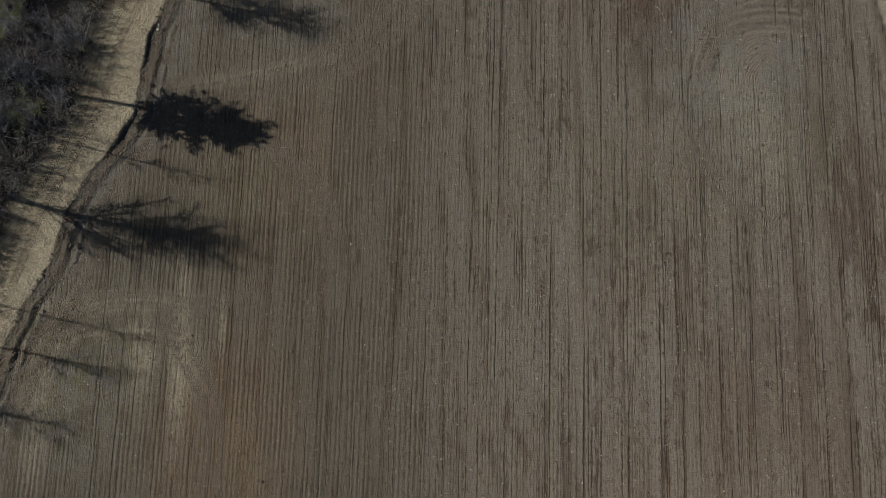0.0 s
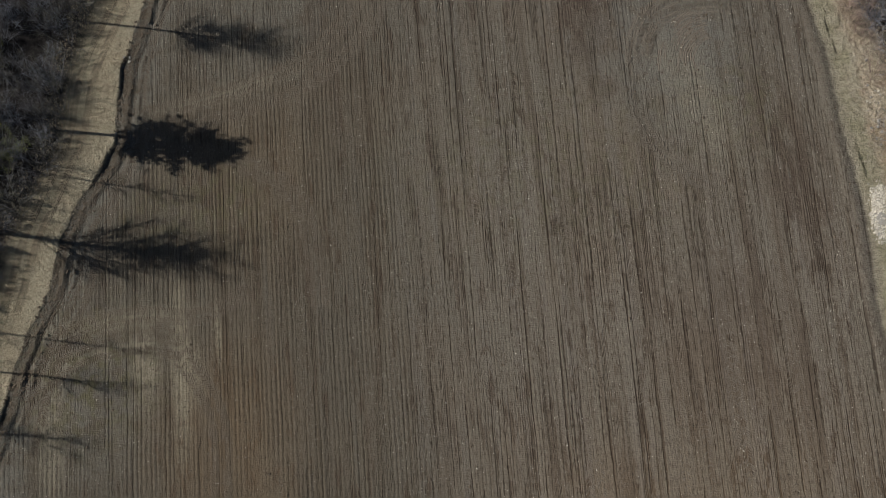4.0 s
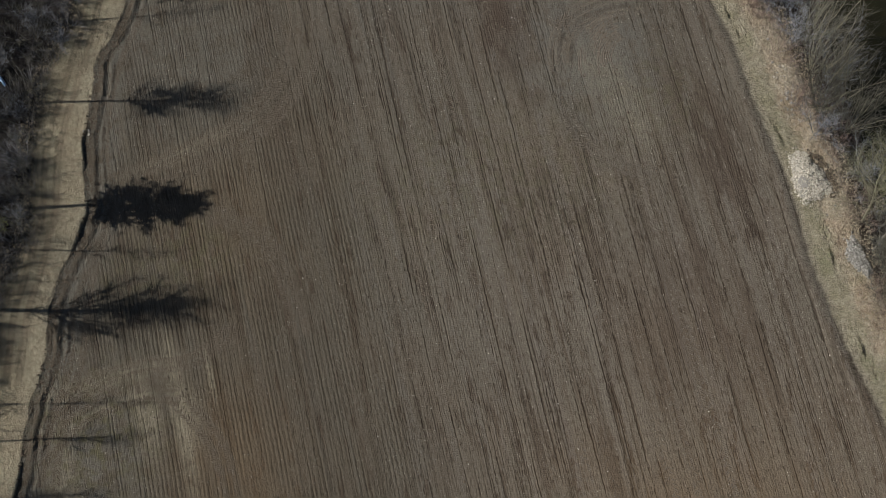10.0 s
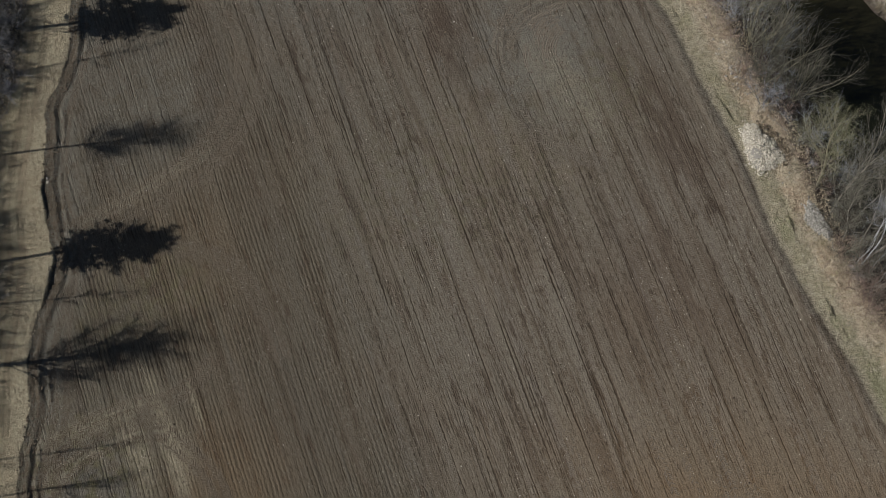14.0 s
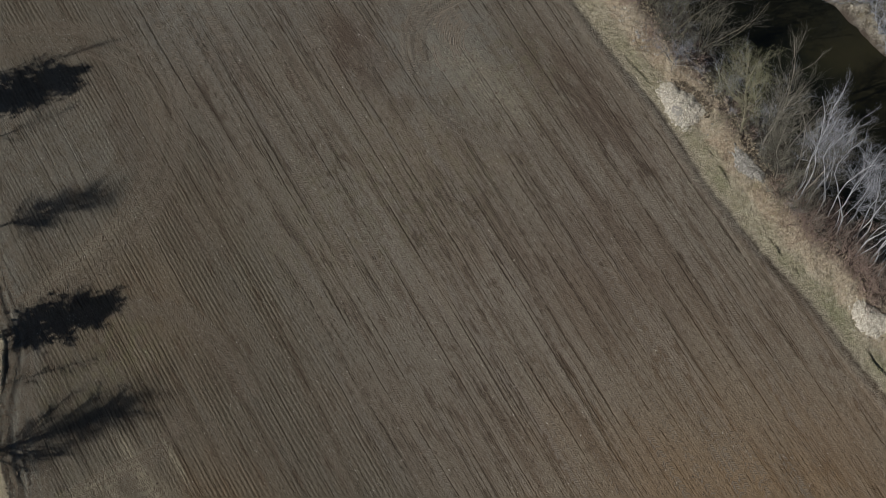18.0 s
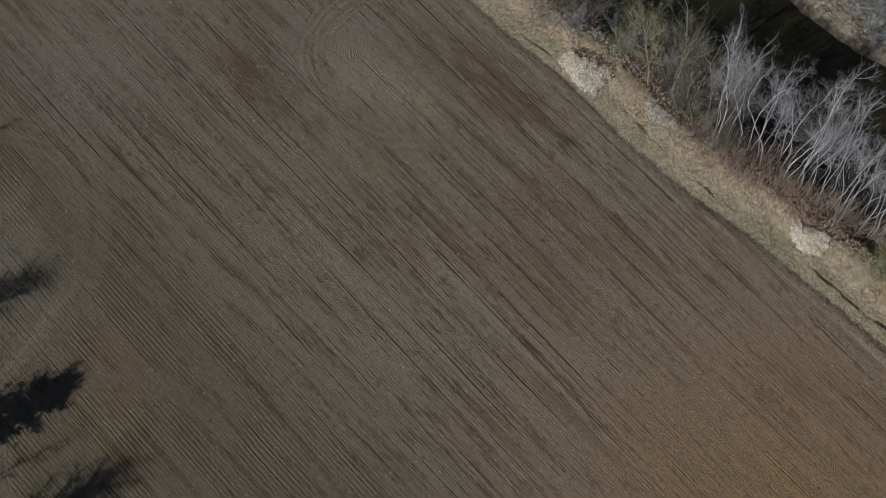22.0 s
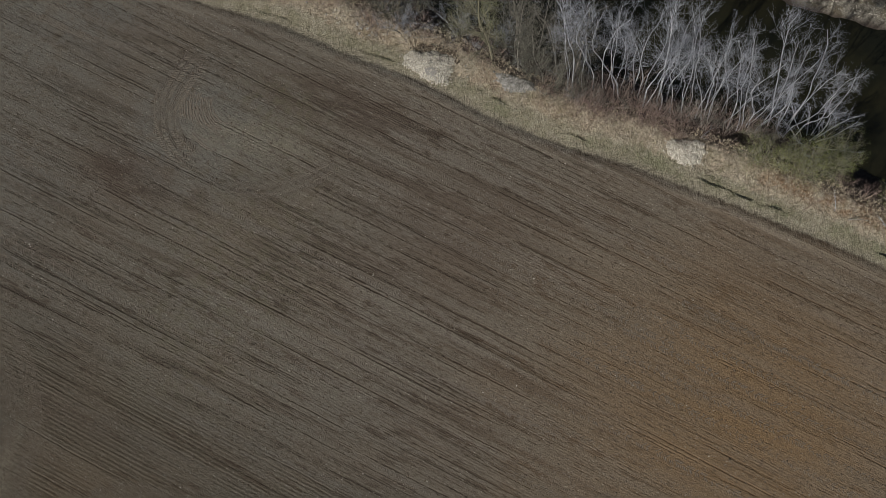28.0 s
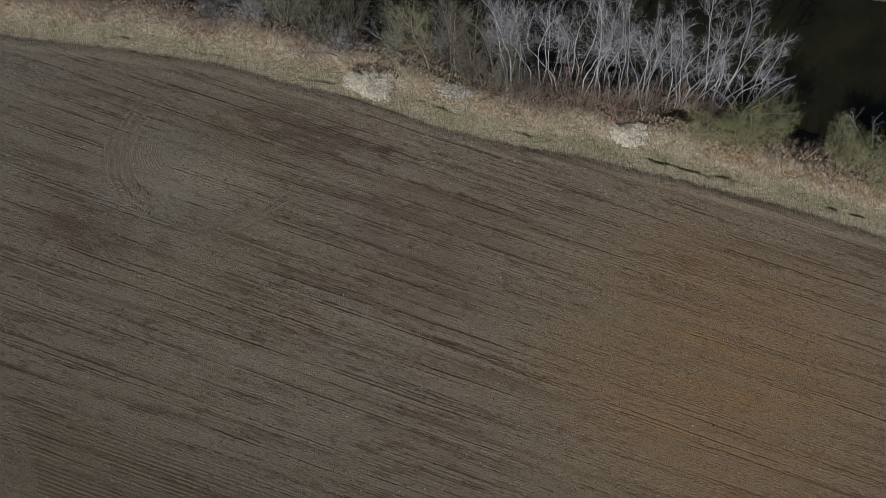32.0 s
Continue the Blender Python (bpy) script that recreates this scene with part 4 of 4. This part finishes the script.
def turned_earth(count, seed):
    """Dark wet lumps on the broken side of the rubble heap."""
    rs, rng = np.random.RandomState(seed), random.Random(seed)
    u = rs.uniform(0, 1, count)
    x = 38.7 + 1.1 * np.sin(u * math.pi * 0.75) + rs.normal(0, 0.22, count)
    y = 29.6 - 4.4 * u + rs.normal(0, 0.2, count)
    z = height_at(x, y)
    verts, faces = [], []
    for bx, by, bz in zip(x.tolist(), y.tolist(), z.tolist()):
        v, f = pebble(rng, rng.uniform(0.06, 0.17))
        k = len(verts)
        verts += [(bx + p, by + q, bz + 0.05 + r) for p, q, r in v]
        faces += [tuple(k + j for j in q) for q in f]
    return tagged(new("turned_earth", mesh_of("turned_earth", verts, faces, CLOD)), "dark wet lumps of earth beside the rubble heap", "soil", kind="stuff")


turned_earth(150, 83)
rng = random.Random(8)
for i in range(34):
    y = rng.gauss(36.6, 1.7) if i < 22 else rng.choice([23.6, 24.0, 23.2, 30.5, 46.8, 47.3, -21.5, -16.0, 33.0])+ rng.uniform(-0.6, 0.6)
    x = float(RIGHT(y)) + rng.uniform(2.2, 3.6)
    if i in (29, 30, 31):
        x, y = -22.8 + rng.uniform(-0.3, 0.3), 47.0 + rng.uniform(-0.5, 0.5)
    v, f = pebble(rng, rng.uniform(0.08, 0.20))
    b = tagged(new("boulder", mesh_of("boulder", v, f, GREY_STONE if i % 3 else LIME_STONE)), "pale weathered boulder lying in the grass", "boulder", "boulders on the verges")
    b.matrix_basis = pose(x, y, float(height_at(x, y)) + 0.05, rng.uniform(-20, 20), rng.uniform(-20, 20), rng.uniform(0, 360))


def bank_stones(count, seed):
    """Washed stones along the far shore."""
    rs, rng = np.random.RandomState(seed), random.Random(seed)
    y = rs.uniform(-30, 40, count)
    x = FAR_SHORE(y) + 0.3 + rs.gamma(1.3, 1.1, count)
    z = height_at(x, y)
    verts, faces = [], []
    for bx, by, bz in zip(x.tolist(), y.tolist(), z.tolist()):
        v, f = pebble(rng, rng.uniform(0.03, 0.10) * (2.0 if rng.random() < 0.05 else 1.0))
        s = len(verts)
        verts += [(bx + p, by + q, bz + r * 0.7) for p, q, r in v]
        faces += [tuple(s + j for j in q) for q in f]
    return tagged(new("shore_stones", mesh_of("shore_stones", verts, faces, LIME_STONE)), "pale washed stones along the far shore", "stones", kind="stuff")


bank_stones(2600, 81)


# ---------------------------------------------------------------- fallen wood
def fallen_branch(seed, x, y, turn, length, radius, material, label):
    w = Wood(seed)
    spec = [("wood", 6, 0.10, 0.0, 5, 0.3, 0.32, 40, 0.5, 0), ("twig_spray", 3, 0.15, 0.0, 3, 0.2, 0.5, 40, 0.6, 0), ("twig_spray", 1, 0.2, 0.0, 0, 0, 0, 0, 0, 0)]
    w.grow((-length / 2, 0, radius), (1, 0, 0.02), length, radius, 0, spec)
    t = tagged(w.thing("fallen_branch", {"wood": (material, ""), "twig_spray": (material, "")}), label, "branch", "fallen branches")
    t.matrix_basis = pose(x, y, float(height_at(x, y)) + 0.04, 0, 0, turn)


rng = random.Random(12)
for i, (x, y, turn, long) in enumerate([(42.6, -8.0, -50, 2.6), (41.0, -10.0, -30, 2.4), (42.2, -12.0, 20, 2.2), (41.2, -14.4, -60, 2.0), (41.5, -11.2, 80, 1.6), (41.9, 4.6, 60, 3.0), (42.4, 3.4, 20, 2.4),
                                        (41.4, 5.6, 110, 2.2), (42.8, 1.4, -20, 2.6), (41.8, 10.0, 120, 2.6), (39.4, 34.4, 30, 2.2), (39.0, 37.0, -60, 1.8), (40.0, 29.0, 140, 2.4), (38.6, 46.0, 10, 2.0), (41.9, -16.6, 40, 2.0)]):
    fallen_branch(300 + i, x, y, turn + rng.uniform(-15, 15), long, rng.uniform(0.035, 0.07), (GREY_BARK, RED_BARK, WHITE_BARK)[i % 3], "dead branch lying in the dry grass")
fallen_branch(330, -28.1, 46.2, 78, 3.0, 0.05, WHITE_BARK, "pale dead branch caught in the thicket")


# ---------------------------------------------------------------- a strip of blue sheeting caught in the thicket
def blue_sheet():
    g = Graph("blue_sheeting")
    q = g.local()
    mat = g.done(g.mix(g.span(g.noise(q, 3.0, 4), 0.35, 0.65), (0.17, 0.31, 0.55), (0.42, 0.56, 0.74)), 0.35, g.bump(g.noise(q, 5.0, 3), 0.6, 0.05), 0.4)
    bm = bmesh.new()
    rows = []
    for i in range(19):
        u = i / 18
        half = 0.13 * (0.5 + math.sin(math.pi * (0.1 + 0.8 * u)))
        rows.append([bm.verts.new((3.2 * (u - 0.5), half * s + 0.25 * math.sin(2.2 * u), 0.16 * (1 - s * s) + 0.05 * math.sin(9 * u + 3 * s))) for s in (-1, -0.5, 0, 0.5, 1)])
    for a, b in zip(rows, rows[1:]):
        for j in range(4):
            bm.faces.new((a[j], a[j + 1], b[j + 1], b[j]))
    bmesh.ops.solidify(bm, geom=bm.faces[:], thickness=0.02)
    me = bpy.data.meshes.new("plastic_sheet")
    bm.to_mesh(me)
    bm.free()
    me.materials.append(mat)
    t = tagged(new("plastic_sheet", me), "pale blue plastic sheeting crumpled among the shrubs", "sheet")
    t.matrix_basis = pose(-29.6, 53.2, 2.2, 0, 8, -63)


blue_sheet()


# ---------------------------------------------------------------- tyre tracks, stones and clods on the field
def tyre_track(ctrl, offsets=(-0.95, 0.95), half=0.30, high=0.055, skip=0.12, seed=0):
    """Prints of tractor lugs: two rows of slanting ridges for each wheel."""
    rs = np.random.RandomState(seed)
    mid = curve_through(ctrl)
    way = np.gradient(mid, axis=0)
    way /= np.linalg.norm(way, axis=1, keepdims=True)
    side = np.stack([way[:, 1], -way[:, 0]], 1)
    verts, faces = [], []
    for off in offsets:
        for s in (-1, 1):
            keep = rs.rand(len(mid)) > skip
            c, w, n = (mid + side * off)[keep], way[keep], side[keep] * s
            c = c + rs.normal(size=c.shape) * 0.02
            a, b = c + n * 0.03 + w * 0.10, c + n * half - w * 0.12
            along = (b - a) / np.linalg.norm(b - a, axis=1, keepdims=True)
            thick = np.stack([-along[:, 1], along[:, 0]], 1) * 0.042
            za, zb = height_at(a[:, 0], a[:, 1]), height_at(b[:, 0], b[:, 1])
            tall = high * rs.uniform(0.35, 0.85, len(a))
            rows = [np.c_[a - thick, za - 0.01], np.c_[a + thick, za - 0.01], np.c_[b - thick, zb - 0.01], np.c_[b + thick, zb - 0.01],
                    np.c_[a, za + tall], np.c_[b, zb + tall]]
            block = np.stack(rows, 1).reshape(-1, 3)
            start = len(verts)
            verts.extend(block.tolist())
            for i in range(len(a)):
                j = start + 6 * i
                faces += [(j, j + 4, j + 5, j + 2), (j + 1, j + 3, j + 5, j + 4), (j, j + 1, j + 4), (j + 2, j + 5, j + 3)]
    t = new("tyre_track", mesh_of("tyre_track", verts, faces, TRACK_SOIL))
    return tagged(t, "chevron tractor tyre print pressed into brown soil", "tyre track", "tyre tracks on the field", "stuff")


for i, (ctrl, offs, high) in enumerate(TRACKS):
    tyre_track(ctrl, offs, high=high, seed=i)
for i, (x, y0, y1) in enumerate(LANES):
    tyre_track([(x + 0.022 * y0, y0), (x + 0.022 * (y0 + y1) / 2 + 0.15, (y0 + y1) / 2), (x + 0.022 * y1, y1)], high=0.036, skip=0.35 + 0.05 * (i % 5), seed=40 + i)


def harrow_rings(cx, cy, radii, seed):
    """Fine ridges in part circles, where the harrow was swung round."""
    rs = np.random.RandomState(seed)
    verts, faces = [], []
    for r in radii:
        a0, a1 = radians(96 + rs.uniform(-4, 10)), radians(192 + rs.uniform(-14, 8))
        a = np.arange(a0, a1, 0.12 / r)
        rr = r + 0.05 * np.sin(a * 5 + rs.uniform(0, 6)) + rs.normal(0, 0.012, len(a))
        tall = 0.032 * np.clip(0.55 + 0.5 * np.sin(a * 9 + rs.uniform(0, 6)) + rs.normal(0, 0.2, len(a)), 0.05, 1.0)
        start = len(verts)
        rows = []
        for off, up in ((-0.07, 0.0), (0.0, 1.0), (0.07, 0.0)):
            x, y = cx + (rr + off) * np.cos(a), cy + (rr + off) * np.sin(a)
            rows.append(np.stack([x, y, height_at(x, y) - 0.005 + up * tall], 1))
        verts += np.stack(rows, 1).reshape(-1, 3).tolist()
        for i in range(len(a) - 1):
            j = start + 3 * i
            faces += [(j, j + 1, j + 4, j + 3), (j + 1, j + 2, j + 5, j + 4)]
    return tagged(new("harrow_ring", mesh_of("harrow_ring", verts, faces, TRACK_SOIL)), "fine curved harrow ridges in brown soil", "harrow marks", kind="stuff")


harrow_rings(26.2, 42.2, [2.0 + 0.21 * i for i in range(15)], 31)
harrow_rings(26.2, 42.2, [7.3], 32)


def strewn(name, count, sizes, material, seed, label, category, strips):
    """Small lumps over the field, denser along some strips between the furrows."""
    rs, rng = np.random.RandomState(seed), random.Random(seed)
    verts, faces = [], []
    x, y = rs.uniform(-33, 37, count * 4), rs.uniform(-28, 68, count * 4)
    odds = 0.25 + strips * (rough_noise(x * 1.0, y * 0.08, 0.9, 3, seed) > 0.25)
    ok = (x > LEFT(y) + 0.5) & (x < RIGHT(y) - 0.2) & (rs.rand(len(x)) < odds)
    x, y = x[ok][:count], y[ok][:count]
    z = height_at(x, y)
    for px_, py_, pz_ in zip(x.tolist(), y.tolist(), z.tolist()):
        r = rng.uniform(*sizes) * (1.6 if rng.random() < 0.06 else 1.0)
        s, turn = len(verts), rng.uniform(0, 3.1)
        c, d = math.cos(turn) * r, math.sin(turn) * r
        k = rng.uniform(0.6, 1.0)
        verts += [(px_ + c, py_ + d, pz_), (px_ - d * k, py_ + c * k, pz_), (px_ - c, py_ - d, pz_), (px_ + d * k, py_ - c * k, pz_),
                  (px_ + 0.2 * c, py_ + 0.2 * d, pz_ + r * rng.uniform(0.6, 1.1))]
        faces += [(s, s + 1, s + 4), (s + 1, s + 2, s + 4), (s + 2, s + 3, s + 4), (s + 3, s, s + 4)]
    return tagged(new(name, mesh_of(name, verts, faces, material)), label, category, kind="stuff")


strewn("field_gravel", 15000, (0.020, 0.044), LIME_STONE, 51, "small pale stones strewn over the brown soil", "stones", 0.75)
strewn("soil_crumble", 17000, (0.04, 0.09), CLOD, 52, "dark crumbled clods of harrowed soil", "soil", 0.45)


def verge_grass(name, edge, sign, d0, d1, y0, y1, count, material, seed, size, label):
    """Tufts of bent blades."""
    rs = np.random.RandomState(seed)
    y = rs.uniform(y0, y1, count)
    x = edge(y) + sign * rs.uniform(d0, d1, count)
    z = height_at(x, y)
    verts, faces = [], []
    for bx, by, bz in zip(x.tolist(), y.tolist(), z.tolist()):
        for _ in range(4):
            a, high, bend = rs.uniform(0, 6.283), rs.uniform(0.5, 1.0) * size, rs.uniform(0.4, 1.3) * size
            c, s_ = math.cos(a), math.sin(a)
            n = len(verts)
            verts += [(bx - s_ * 0.016, by + c * 0.016, bz - 0.02), (bx + s_ * 0.016, by - c * 0.016, bz - 0.02), (bx + c * bend, by + s_ * bend, bz + high)]
            faces.append((n, n + 1, n + 2))
    return tagged(new(name, mesh_of(name, verts, faces, material)), label, "grass", kind="stuff")


verge_grass("dry_grass", LEFT, -1, 0.1, 6.0, 12, 72, 13000, STRAW, 61, 0.13, "pale dry grass on the verge of the wood")
verge_grass("dry_grass", RIGHT, 1, 2.2, 6.0, -28, 68, 11000, STRAW, 62, 0.22, "dry tan grass on the river verge")
verge_grass("short_grass", RIGHT, 1, 0.3, 2.4, -28, 68, 5000, OLIVE_GRASS, 64, 0.09, "short grey-green grass along the field edge")
verge_grass("green_grass", RIGHT, 1, 0.9, 3.6, -28, 34, 1100, GREEN_GRASS, 63, 0.10, "fresh green grass in the verge")


def torn_sods(count, seed):
    """Lumps turned out along the field's edge."""
    rs, rng = np.random.RandomState(seed), random.Random(seed)
    y = rs.uniform(12, 68, count)
    x = LEFT(y) + rs.gamma(2.0, 0.45, count) - 0.1
    z = height_at(x, y)
    verts, faces = [], []
    for bx, by, bz in zip(x.tolist(), y.tolist(), z.tolist()):
        v, f = pebble(rng, rng.uniform(0.05, 0.16))
        s = len(verts)
        verts += [(bx + p, by + q, bz + r * 0.8) for p, q, r in v]
        faces += [tuple(s + j for j in q) for q in f]
    return tagged(new("torn_sod", mesh_of("torn_sod", verts, faces, TRACK_SOIL)), "grey-brown sods turned out along the field edge", "soil", kind="stuff")


torn_sods(1500, 71)


def stalk_litter(count, seed):
    """Dead stalks and thin twigs lying about on the river verge."""
    rs = np.random.RandomState(seed)
    y = rs.uniform(-28, 68, count)
    x = RIGHT(y) + rs.uniform(1.2, 6.5, count)
    a, long = rs.uniform(0, math.pi, count), rs.uniform(0.12, 0.5, count)
    thick = rs.uniform(0.006, 0.014, count)
    ways = np.stack([np.cos(a), np.sin(a)], 1)
    rows = []
    for end in (-0.5, 0.5):
        e = np.stack([x, y], 1) + ways * (long * end)[:, None]
        ez = height_at(e[:, 0], e[:, 1]) + 0.03 + 0.12 * rs.rand(count)
        off = np.stack([-ways[:, 1], ways[:, 0]], 1) * thick[:, None]
        rows += [np.c_[e + off, ez], np.c_[e - off, ez], np.c_[e, ez + 1.6 * thick]]
    verts = np.stack(rows, 1).reshape(-1, 3).tolist()
    faces = []
    for n in range(0, 6 * count, 6):
        faces += [(n, n + 1, n + 4, n + 3), (n + 1, n + 2, n + 5, n + 4), (n + 2, n, n + 3, n + 5)]
    return tagged(new("dead_stalks", mesh_of("dead_stalks", verts, faces, STALK)), "dead stalks and thin twigs strewn on the verge", "twigs", kind="stuff")


stalk_litter(3600, 92)
